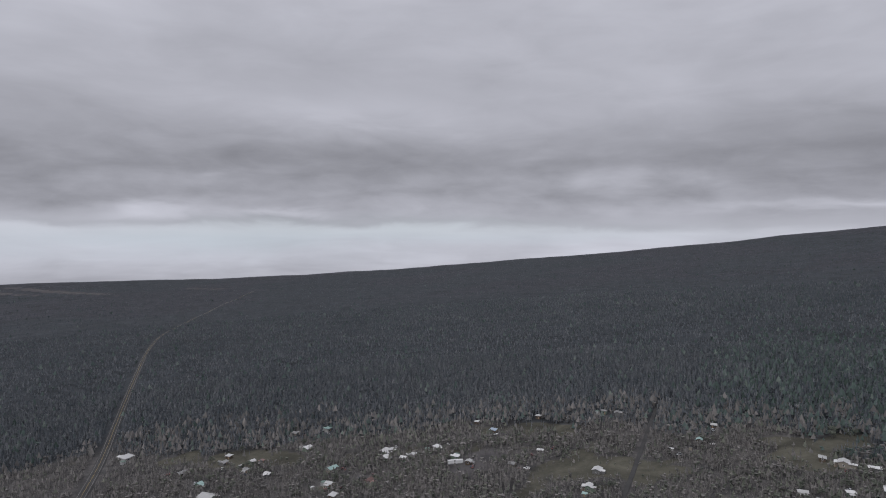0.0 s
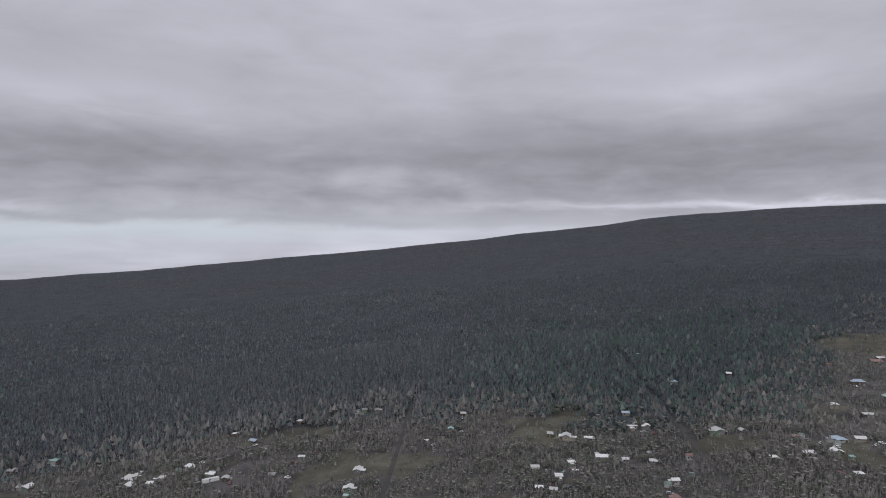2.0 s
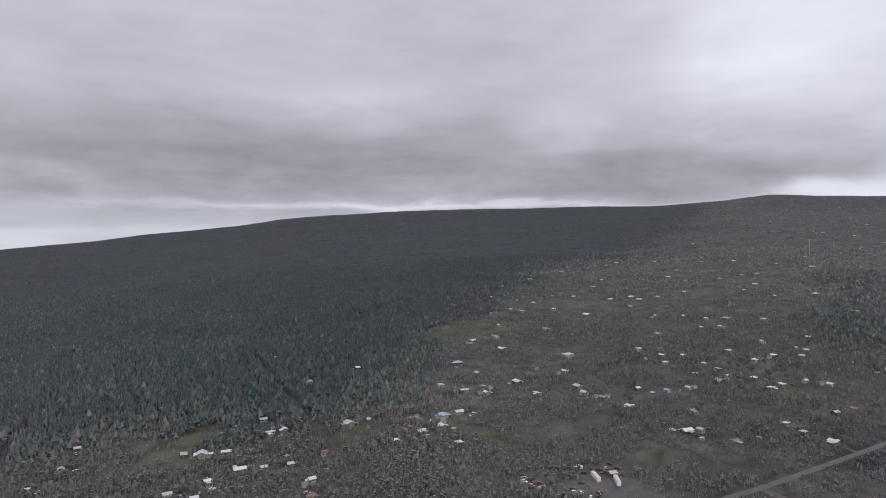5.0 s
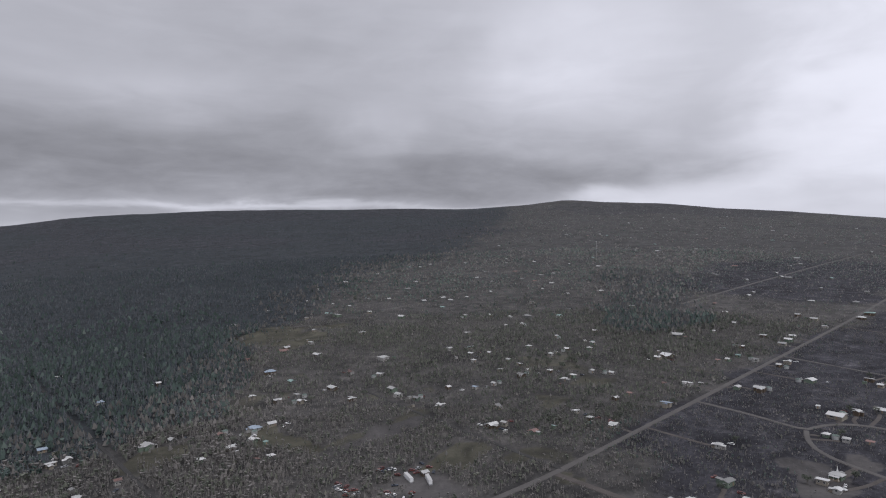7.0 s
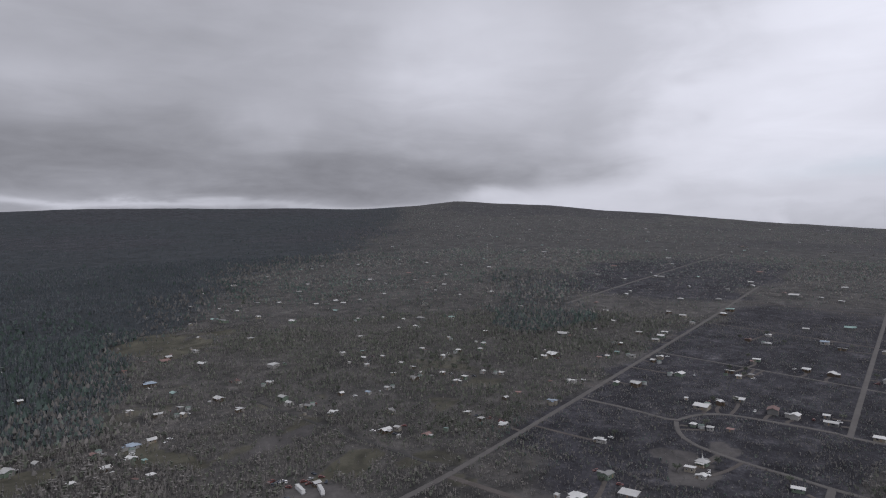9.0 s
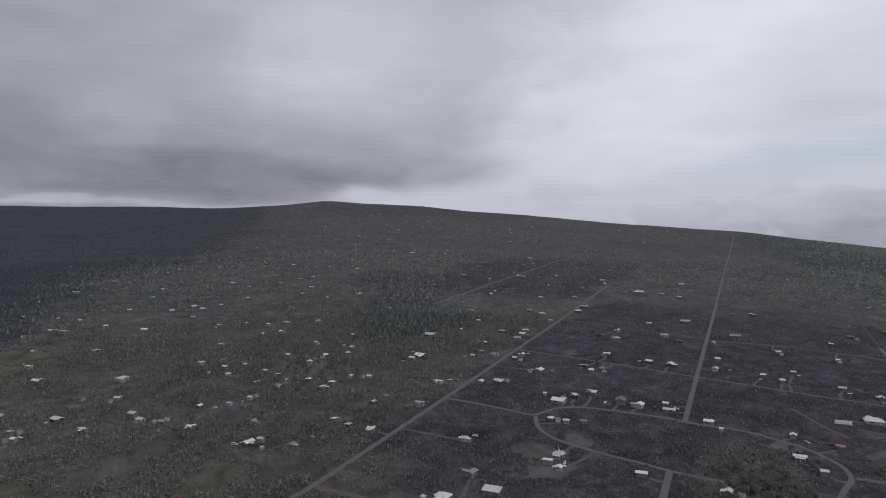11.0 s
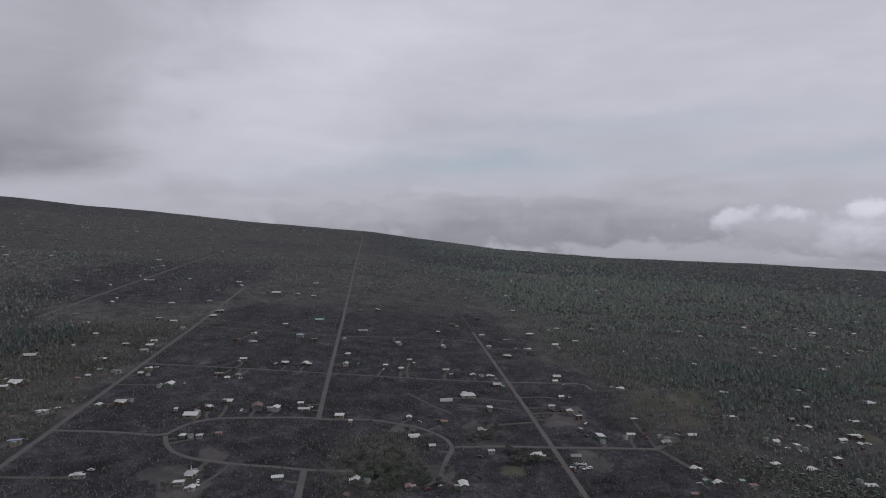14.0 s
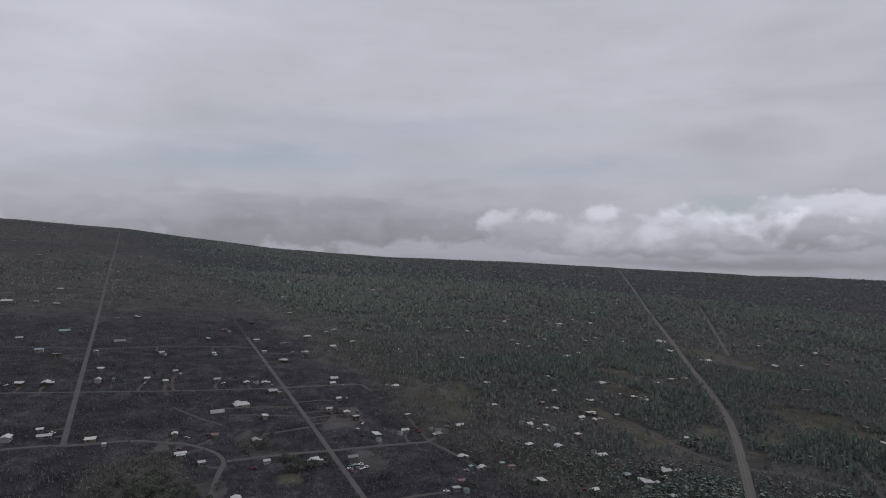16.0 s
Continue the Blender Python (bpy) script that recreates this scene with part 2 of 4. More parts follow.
def soil():
    """Ground of the slope: dry litter and scrub, black lava, grass, by the shares held in the mesh."""
    m = bpy.data.materials.new("ground_soil")
    m.use_nodes = True
    t = m.node_tree
    b = t.nodes["Principled BSDF"]
    pos = t.nodes.new("ShaderNodeNewGeometry").outputs["Position"]
    large, mid, small = cloud_noise(t, pos, 0.008, 5.0, 0.62), cloud_noise(t, pos, 0.06, 5.0, 0.7), cloud_noise(t, pos, 0.34, 4.0, 0.65)
    both = calc(t, "ADD", calc(t, "MULTIPLY", mid, 0.6), calc(t, "MULTIPLY", small, 0.4))
    litter = ramp(t, both, [(0.36, (0.044, 0.044, 0.044)), (0.52, (0.079, 0.076, 0.075)), (0.68, (0.140, 0.131, 0.125))], True)
    lava = ramp(t, both, [(0.38, (0.020, 0.020, 0.024)), (0.53, (0.046, 0.0455, 0.054)), (0.68, (0.118, 0.114, 0.124))], True)
    grass = ramp(t, both, [(0.3, (0.056, 0.056, 0.043)), (0.6, (0.090, 0.086, 0.068)), (0.8, (0.126, 0.114, 0.092))], True)
    gravel = ramp(t, both, [(0.3, (0.062, 0.059, 0.060)), (0.7, (0.100, 0.095, 0.095))], True)
    # Forest floor, with the trees' shade darkened into its colour.
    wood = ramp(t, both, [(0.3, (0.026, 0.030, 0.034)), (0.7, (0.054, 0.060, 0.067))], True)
    colour = litter
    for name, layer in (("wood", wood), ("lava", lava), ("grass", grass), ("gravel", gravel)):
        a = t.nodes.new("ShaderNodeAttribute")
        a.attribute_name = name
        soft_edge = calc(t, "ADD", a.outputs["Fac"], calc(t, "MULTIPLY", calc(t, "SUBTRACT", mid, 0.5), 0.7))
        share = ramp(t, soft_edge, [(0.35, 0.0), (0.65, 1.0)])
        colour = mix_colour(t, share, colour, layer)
    colour = mix_colour(t, 0.5, colour, ramp(t, large, [(0.3, (0.7, 0.7, 0.7)), (0.7, (1.0, 1.0, 1.0))], True), "MULTIPLY")
    flows = cloud_noise(t, pos, 0.022, 6.0, 0.6, 1.2)
    colour = mix_colour(t, 1.0, colour, ramp(t, flows, [(0.36, (0.62, 0.62, 0.63)), (0.64, (1.30, 1.29, 1.28))], True), "MULTIPLY")
    wire(t, colour, b.inputs["Base Color"])
    b.inputs["Roughness"].default_value, b.inputs["Specular IOR Level"].default_value = 0.95, 0.15
    n = t.nodes.new("ShaderNodeBump")
    n.inputs["Strength"].default_value, n.inputs["Distance"].default_value = 0.6, 1.5
    wire(t, both, n.inputs["Height"])
    t.links.new(n.outputs[0], b.inputs["Normal"])
    return m


M_GROUND = soil()
# Grey-green leaves with some blue of the distance haze mixed into the colour.
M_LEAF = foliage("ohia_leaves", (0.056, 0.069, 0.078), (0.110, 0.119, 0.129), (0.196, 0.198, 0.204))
M_SCRUB = foliage("bare_scrub", (0.086, 0.083, 0.080), (0.150, 0.143, 0.136), (0.228, 0.214, 0.203))
M_GREEN = foliage("green_leaves", (0.040, 0.058, 0.050), (0.082, 0.112, 0.102), (0.170, 0.198, 0.172))
M_OLIVE = foliage("olive_leaves", (0.056, 0.065, 0.052), (0.110, 0.120, 0.098), (0.185, 0.188, 0.155))
M_BARK = material("grey_bark", (0.13, 0.12, 0.11), 0.9, vary=0.3, scale=1.0)
M_ROAD = material("worn_asphalt", (0.098, 0.092, 0.090), 0.9, vary=0.22, scale=0.08, fine_scale=1.2)
M_HIGHWAY = material("highway_asphalt", (0.112, 0.107, 0.105), 0.88, vary=0.18, scale=0.05, fine_scale=1.0)
M_TRACK = material("cinder_track", (0.085, 0.076, 0.072), 0.95, vary=0.3, scale=0.1, fine_scale=1.0)
M_OLD_ROAD = material("dark_lane_asphalt", (0.046, 0.045, 0.045), 0.92, vary=0.3, scale=0.06, fine_scale=1.0)
M_PAINT = material("road_paint", (0.16, 0.158, 0.153), 0.7, vary=0.2)
M_YELLOW = material("yellow_road_paint", (0.26, 0.2, 0.08), 0.7, vary=0.2)
ROOFS = {
    "w": material("white_metal_roof", (0.46, 0.46, 0.455), 0.55, vary=0.16, scale=0.15, fine_scale=1.6, per_object=0.7),
    "g": material("grey_metal_roof", (0.27, 0.27, 0.265), 0.5, vary=0.3, scale=0.2, fine_scale=1.5, per_object=0.8),
    "b": material("blue_metal_roof", (0.25, 0.30, 0.36), 0.5, vary=0.2, scale=0.2, per_object=0.4),
    "t": material("green_metal_roof", (0.22, 0.31, 0.29), 0.5, vary=0.2, scale=0.2, per_object=0.4),
    "r": material("rusty_red_roof", (0.175, 0.112, 0.102), 0.65, vary=0.3, scale=0.3, per_object=0.6),
}
# Shade from eaves and trees is darkened into most siding colours.
WALLS = [material("cream_siding", (0.245, 0.223, 0.187), 0.75, vary=0.12), material("white_siding", (0.331, 0.324, 0.310), 0.7, vary=0.1),
         material("brown_siding", (0.094, 0.072, 0.054), 0.8, vary=0.2), material("grey_siding", (0.151, 0.151, 0.148), 0.8, vary=0.15),
         material("green_siding", (0.14, 0.18, 0.14), 0.8, vary=0.15)]
M_GLASS = material("window_glass", (0.05, 0.055, 0.06), 0.15, vary=0.1)
M_FRAME = material("window_frame", (0.6, 0.6, 0.58), 0.6, vary=0.1)
M_DOOR = material("door_paint", (0.28, 0.20, 0.14), 0.6, vary=0.15)
M_DECK = material("deck_boards", (0.24, 0.20, 0.16), 0.85, vary=0.25)
M_CONCRETE = material("concrete_slab", (0.34, 0.33, 0.31), 0.9, vary=0.2)
M_TANK = material("galvanised_tank", (0.42, 0.43, 0.43), 0.5, 0.3, vary=0.2)
M_TANK_TOP = material("tank_cover", (0.13, 0.17, 0.15), 0.8, vary=0.25)
M_TYRE = material("tyre_rubber", (0.03, 0.03, 0.03), 0.9)
M_STEEL = material("dull_steel", (0.35, 0.35, 0.36), 0.5, 0.5)
CAR_PAINT = [material("white_car_paint", (0.68, 0.68, 0.68), 0.35, vary=0.06), material("red_car_paint", (0.15, 0.05, 0.045), 0.35, vary=0.1),
             material("silver_car_paint", (0.42, 0.43, 0.44), 0.35, 0.4, vary=0.08), material("dark_car_paint", (0.05, 0.06, 0.08), 0.35, vary=0.1)]

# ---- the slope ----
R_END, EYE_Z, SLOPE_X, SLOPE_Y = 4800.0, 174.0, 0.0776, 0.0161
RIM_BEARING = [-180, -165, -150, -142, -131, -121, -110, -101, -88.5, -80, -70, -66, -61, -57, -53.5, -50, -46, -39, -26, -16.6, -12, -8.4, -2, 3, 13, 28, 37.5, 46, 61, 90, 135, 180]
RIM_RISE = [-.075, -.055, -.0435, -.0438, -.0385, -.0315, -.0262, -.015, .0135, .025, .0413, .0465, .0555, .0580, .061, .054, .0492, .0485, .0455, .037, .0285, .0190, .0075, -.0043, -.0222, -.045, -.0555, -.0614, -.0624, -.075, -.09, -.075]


def ground(x, y):
    """Height of the slope: a tilted plane near by, which bends to the far rim."""
    x, y = np.asarray(x, float), np.asarray(y, float)
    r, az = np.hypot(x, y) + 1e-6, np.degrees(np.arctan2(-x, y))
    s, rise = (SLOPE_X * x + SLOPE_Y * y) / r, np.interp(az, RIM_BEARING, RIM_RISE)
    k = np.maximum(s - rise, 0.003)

    def bend(q):
        return (s - k) * q + EYE_Z * (1 - np.exp(-q * k / EYE_Z))

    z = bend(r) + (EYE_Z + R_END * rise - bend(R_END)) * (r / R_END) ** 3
    far = np.clip((r - 1300) / 1500, 0, 1)
    return z + far * (3.0 * np.sin(x / 137 + 1.3 * np.sin(y / 210)) * np.sin(y / 171 + np.sin(x / 260)) + 1.2 * np.sin(x / 43 + y / 71) * np.sin(y / 57 - x / 90))


def lattice(x, y, size, seed):
    """Smooth random field, 0 to 1, with cells of that size."""
    gx, gy = x / size, y / size
    ix, iy = np.floor(gx).astype(int), np.floor(gy).astype(int)
    fx, fy = gx - ix, gy - iy
    fx, fy = fx * fx * (3 - 2 * fx), fy * fy * (3 - 2 * fy)

    def cell(a, b):
        h = np.sin(a * 127.1 + b * 311.7 + seed * 74.7) * 43758.5453
        return h - np.floor(h)

    return (cell(ix, iy) * (1 - fx) + cell(ix + 1, iy) * fx) * (1 - fy) + (cell(ix, iy + 1) * (1 - fx) + cell(ix + 1, iy + 1) * fx) * fy


def step(v, a, b):
    q = np.clip((v - a) / (b - a), 0, 1)
    return q * q * (3 - 2 * q)


EDGE_X = [-6000, -640, -580, -430, -338, -264, -109, -38, 36, 186, 276, 387, 534, 735, 1110, 1670, 2435, 5000]
EDGE_Y = [-6000, -100, 414, 487, 525, 590, 640, 612, 603, 600, 672, 847, 976, 1158, 1428, 1846, 2342, 4400]


def grove(x, y, wob=0.0):
    """1 inside the stand of tall trees above the lots."""
    along, across = (x - 1030) * 0.86 + (y - 560) * 0.51, (y - 560) * 0.86 - (x - 1030) * 0.51
    return 1 - step(np.hypot(along / 330, across / 125) + wob, 0.45, 1.2)


def wood_share(x, y):
    """1 inside the tall closed forest."""
    wob = (lattice(x, y, 60, 1) - 0.5) * 80 + (lattice(x, y, 240, 2) - 0.5) * (60 + 0.12 * np.clip(np.hypot(x, y) - 700, 0, 1500))
    belt = step((y - np.interp(x, EDGE_X, EDGE_Y) + wob) / (1 + np.clip(np.hypot(x, y) - 600, 0, 3000) / 900), -150, 70)
    return np.maximum(belt, 0.5 * grove(x, y, wob / 160))


def young_flow(x, y, wob):
    """1 on the bare black flow that crosses the plain far off."""
    return step(-y + 0.15 * x + wob * 2.4, 1560, 1760) * step(x, -400, 300) * (1 - step(-y, 3400, 4200))


def lava_share(x, y):
    """1 on the young dark flow with few plants."""
    wob = (lattice(x, y, 45, 3) - 0.5) * 50 + (lattice(x, y, 160, 4) - 0.5) * 90
    near = step(x + wob, 330, 430) * (1 - step(x + wob, 880, 1420)) * step(y + wob, -270, -190) * (1 - step(y + wob, 215, 300))
    bush = 1 - step(np.hypot((x - 470) / 85, (y + 5) / 55) + wob / 150, 0.7, 1.1)
    west = step(x + wob, 1000, 1200) * (1 - step(x, 1500, 2200)) * step(y + wob, 230, 300) * (1 - step(y + wob, 560, 720)) * 0.8
    plain = 0.95 * young_flow(x, y, wob)
    far = step(np.hypot(x, y), 1700, 2600) * 0.5 * (lattice(x, y, 420, 5) > 0.55)
    return np.clip(np.maximum.reduce([near * (1 - 0.8 * bush), west, plain, far]), 0, 1)


GRASS_PLOTS = [(48, 562, 44, 28), (26, 520, 18, 18), (450, 800, 70, 60), (165, 487, 28, 20), (246, 452, 16, 38), (330, 320, 38, 16), (-460, 405, 26, 24),
               (-390, 420, 50, 22), (-190, 560, 40, 22), (-95, 470, 46, 30), (-230, 480, 30, 20), (520, 790, 40, 20), (455, -100, 14, 14), (470, -430, 90, 12),
               (560, -520, 40, 20), (430, -640, 80, 30), (700, -800, 110, 26), (640, -560, 40, 18), (620, -330, 30, 14)]
GRAVEL_PLOTS = [(438, 120, 26, 14), (455, 135, 14, 22), (480, 115, 18, 12), (300, 396, 58, 13), (270, 300, 16, 24), (-200, 470, 16, 34), (560, -170, 18, 14), (520, -90, 24, 12),
                (660, -780, 60, 22), (590, -590, 26, 20), (455, -50, 16, 12), (590, -190, 14, 9), (470, -165, 16, 9), (330, 180, 20, 30), (540, -30, 14, 10), (-3500, 2250, 420, 60), (-3700, 2050, 300, 40), (-2900, 2700, 300, 30)]


def plot_share(x, y, plots, seed):
    wob = (lattice(x, y, 14, seed) - 0.5) * 1.0 + (lattice(x, y, 45, seed + 20) - 0.5) * 0.9
    best = np.zeros_like(x)
    for px, py, a, b in plots:
        best = np.maximum(best, 1 - step(np.hypot((x - px) / a, (y - py) / b) + wob, 0.8, 1.1))
    return best


def clearing(x, y):
    """1 in the small worn yards and dry openings among the scrub."""
    v = lattice(x, y, 24, 31) * 0.55 + lattice(x, y, 70, 32) * 0.45
    return step(v, 0.67, 0.75) * (1 - step(np.hypot(x, y), 650, 950)) * (1 - wood_share(x, y)) * (1 - lava_share(x, y))


# ---- roads ----
ROADS = [
    # name, width, material, label, points
    ("road", 4.2, M_ROAD, "straight grey asphalt road between lava lots", [(150, 275), (289, 257), (345, 252), (520, 250), (941, 251), (1326, 265), (1346, 262)]),
    ("road", 3.8, M_ROAD, "straight grey asphalt road running up the slope", [(556, 46), (711, 48), (1081, 52), (1700, 63), (2532, 75), (4200, 108)]),
    ("road", 4.2, M_ROAD, "narrow asphalt stub road ending at a loop", [(330, 44), (402, 45), (455, 46)]),
    ("road", 3.8, M_ROAD, "straight grey asphalt road beside scrub lots", [(300, -144), (432, -143), (589, -144), (945, -144)]),
    ("road", 2.6, M_ROAD, "thin pale cross street over dark lava", [(727, 250), (714, 149), (700, 60), (697, 48), (684, -47), (680, -144)]),
    ("road", 2.5, M_ROAD, "thin pale cross street over dark lava", [(878, 51), (890, -54), (877, -144)]),
    ("road", 3.6, M_ROAD, "short asphalt cross street bending into scrub", [(680, -145), (680, -192), (678, -229), (655, -228)]),
    ("road", 3.6, M_ROAD, "narrow cross street of worn asphalt", [(497, -65), (500, -104), (497, -145), (497, -178), (493, -228)]),
    ("road", 3.2, M_ROAD, "curved asphalt street looping round a lava lot", [(530, 250), (527, 205), (518, 160), (536, 156), (552, 143), (559, 126), (561, 58), (556, 46), (556, -3), (545, -24), (540, -38), (529, -49), (515, -60), (496, -64), (474, -56), (440, -48)]),
    ("road", 3.2, M_ROAD, "curved asphalt street looping round a lava lot", [(518, 160), (503, 155), (487, 145), (476, 130), (465, 95), (461, 69), (455, 45), (452, 7)]),
    ("road", 2.8, M_TRACK, "thin cinder cross street over dark lava", [(928, 252), (897, 95), (884, 51)]),
    ("road", 5.0, M_ROAD, "thin asphalt street high on the slope", [(960, 478), (1059, 479), (1599, 482), (2000, 490)]),
    ("road", 3.0, M_OLD_ROAD, "faint worn lane high on the slope", [(1346, 262), (1700, 261), (2152, 280), (2900, 290)]),
    ("road", 3.0, M_OLD_ROAD, "faint overgrown lane beyond the scrub lots", [(945, -144), (1335, -146)]),
    ("road", 2.8, M_OLD_ROAD, "narrow cinder lane cut through tall forest", [(150, 860), (143, 630), (144, 514), (142, 430), (142, 330), (150, 275)]),
    ("road", 2.8, M_OLD_ROAD, "dark cinder lane through low scrub", [(372, 560), (361, 461), (352, 357), (345, 252)]),
    ("road", 2.8, M_OLD_ROAD, "overgrown dark lane through forest", [(-76, 330), (-79, 433), (-89, 621), (-91, 680)]),
    ("road", 4.5, M_TRACK, "dusty side track through dry grass", [(459, -439), (417, -434), (388, -439), (366, -452)]),
    ("road", 5.0, M_TRACK, "dusty side track through dry grass", [(362, -455), (337, -484), (307, -503)]),
    ("road", 4.0, M_TRACK, "dusty side track through scrub", [(342, -563), (294, -513), (250, -470)]),
    ("road", 5.5, M_ROAD, "thin asphalt road over the lava plain", [(1255, -1357), (903, -1019), (699, -824)]),
    ("road", 4.5, M_TRACK, "short cinder track off the road", [(337, 250), (336, 200), (338, 150)]),
    ("road", 3.0, M_TRACK, "thin cinder cross street high on the slope", [(1500, 63), (1490, -60), (1480, -140)]),
    ("road", 2.8, M_TRACK, "thin cinder cross street high on the slope", [(1140, 262), (1130, 150), (1120, 52)]),
    ("road", 3.0, M_TRACK, "pale cinder track across dark lava", [(621, -76), (620, -109), (613, -140)]),
    ("road", 2.6, M_TRACK, "pale cinder track across dark lava", [(601, -79), (597, -105), (586, -138)]),
    ("road", 2.6, M_TRACK, "pale cinder track across dark lava", [(547, -101), (551, -122), (555, -141)]),
    ("road", 2.4, M_TRACK, "faint cinder track across dark lava", [(633, -34), (598, -53), (575, -71)]),
    ("highway", 7.4, M_HIGHWAY, "two-lane asphalt highway with pale edge lines", [(262, -345), (324, -410), (364, -451), (428, -516), (474, -558), (553, -621), (652, -694), (818, -825), (1220, -1137), (2581, -2246), (3300, -2840)]),
    ("highway", 8.0, M_OLD_ROAD, "two-lane asphalt highway through dark forest", [(-340, 180), (-400, 250), (-462, 312), (-532, 379), (-664, 494), (-866, 671), (-1156, 929), (-1364, 1135), (-1607, 1452), (-2005, 1994), (-2400, 2600)]),
]


def smooth_line(points, gap):
    """A centre line through the points, rounded at the bends, with even steps."""
    p = np.array(points, float)
    for _ in range(2):
        q = np.concatenate([0.8 * p[:-1] + 0.2 * p[1:], 0.2 * p[:-1] + 0.8 * p[1:]], 1).reshape(-1, 2)
        p = np.concatenate([p[:1], q, p[-1:]])
    d = np.concatenate([[0], np.cumsum(np.hypot(*np.diff(p, axis=0).T))])
    s = np.linspace(0, d[-1], max(3, int(d[-1] / gap)))
    return np.stack([np.interp(s, d, p[:, 0]), np.interp(s, d, p[:, 1])], 1)


LINES = [(smooth_line(r[4], 8.0), r[1]) for r in ROADS]
CELL = 4.0
GRID_N = 2400
taken = np.zeros((GRID_N, GRID_N), bool)


def mark(x, y, radius):
    """Keep plants off a round spot."""
    i0, j0 = (x + 3000) / CELL, (y + 3400) / CELL
    n = int(radius / CELL) + 1
    for i in range(int(i0) - n, int(i0) + n + 1):
        for j in range(int(j0) - n, int(j0) + n + 1):
            if 0 <= i < GRID_N and 0 <= j < GRID_N and math.hypot(i + 0.5 - i0, j + 0.5 - j0) * CELL < radius + 1.5:
                taken[i, j] = True


for line, width in LINES:
    fine_line = smooth_line(line, 3.0)
    for px, py in fine_line:
        mark(px, py, width / 2 + 3.0 if width == 8.0 else width / 2 + (0.3 if width < 3.65 else 0.9))


def mesh_object(name, verts, faces, mat, parent=None, smooth=False):
    me = bpy.data.meshes.new(name)
    me.from_pydata([tuple(v) for v in verts], [], [tuple(f) for f in faces])
    me.materials.append(mat)
    if smooth:
        me.polygons.foreach_set("use_smooth", [True] * len(me.polygons))
    me.update()
    ob = new(name, me)
    ob.parent = parent
    return ob


def strip(line, width, lift, offset=0.0):
    """A ribbon along a line, with edges that drop to the ground."""
    d = np.gradient(line, axis=0)
    d /= np.maximum(np.hypot(d[:, 0], d[:, 1]), 1e-6)[:, None]
    side = np.stack([-d[:, 1], d[:, 0]], 1)
    verts, rows = [], []
    for o, drop in ((-width / 2 - 0.5, -0.5), (-width / 2, 0), (0, 0.05), (width / 2, 0), (width / 2 + 0.5, -0.5)):
        p = line + side * (o + offset)
        verts.append(np.column_stack([p, ground(p[:, 0], p[:, 1]) + lift + drop]))
    v = np.stack(verts, 1).reshape(-1, 3)
    n = len(line)
    faces = [(i * 5 + k + 1, i * 5 + k, i * 5 + 5 + k, i * 5 + k + 6) for i in range(n - 1) for k in range(4)]
    return v, faces


for (name, width, mat, label, _), (line, _) in zip(ROADS, LINES):
    v, f = strip(line, width, 0.35 if name == "road" else 0.45)
    road = tagged(mesh_object(name, v, f, mat), label, "road", kind="structure")
    if name == "highway":
        for off, paint, wide in ((width * 0.36, M_PAINT, 0.14), (-width * 0.36, M_PAINT, 0.14), (0, M_YELLOW, 0.14)):
            v, f = strip(line, wide, 0.62, off)
            mesh_object("lane_line", v, f, paint, road)


def build_ground():
    az = np.radians(np.concatenate([np.arange(-168, 80, 0.6), np.arange(80, 192, 4.0)]))
    r = np.concatenate([[0.0, 15.0], np.geomspace(40, 4880, 270)])
    a, q = np.meshgrid(az, r)
    x, y = -np.sin(a) * q, np.cos(a) * q
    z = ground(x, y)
    z[-1] -= 60
    na, nr = len(az), len(r)
    i, j = np.meshgrid(np.arange(nr - 1), np.arange(na), indexing="ij")
    k = (j + 1) % na
    quads = np.stack([i * na + j, i * na + k, (i + 1) * na + k, (i + 1) * na + j], -1).reshape(-1, 4)[:, ::-1]
    me = bpy.data.meshes.new("ground")
    me.vertices.add(na * nr), me.loops.add(quads.size), me.polygons.add(len(quads))
    me.vertices.foreach_set("co", np.stack([x, y, z], -1).ravel())
    me.loops.foreach_set("vertex_index", quads.ravel())
    me.polygons.foreach_set("loop_start", np.arange(0, quads.size, 4))
    me.polygons.foreach_set("use_smooth", np.ones(len(quads), bool))
    me.update(calc_edges=True)
    fx, fy = x.ravel(), y.ravel()
    # Far open ground takes some bluish wood colour too, as painted haze.
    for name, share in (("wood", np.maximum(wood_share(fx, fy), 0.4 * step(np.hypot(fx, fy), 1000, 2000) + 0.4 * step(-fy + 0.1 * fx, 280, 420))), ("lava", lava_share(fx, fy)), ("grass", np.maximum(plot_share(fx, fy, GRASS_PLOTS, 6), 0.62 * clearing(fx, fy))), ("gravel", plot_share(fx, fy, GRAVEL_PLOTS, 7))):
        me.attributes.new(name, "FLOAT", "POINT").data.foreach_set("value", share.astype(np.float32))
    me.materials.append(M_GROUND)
    return tagged(new("ground", me), "long volcanic slope of dark lava, dry litter and scrub", "ground", kind="structure")


build_ground()

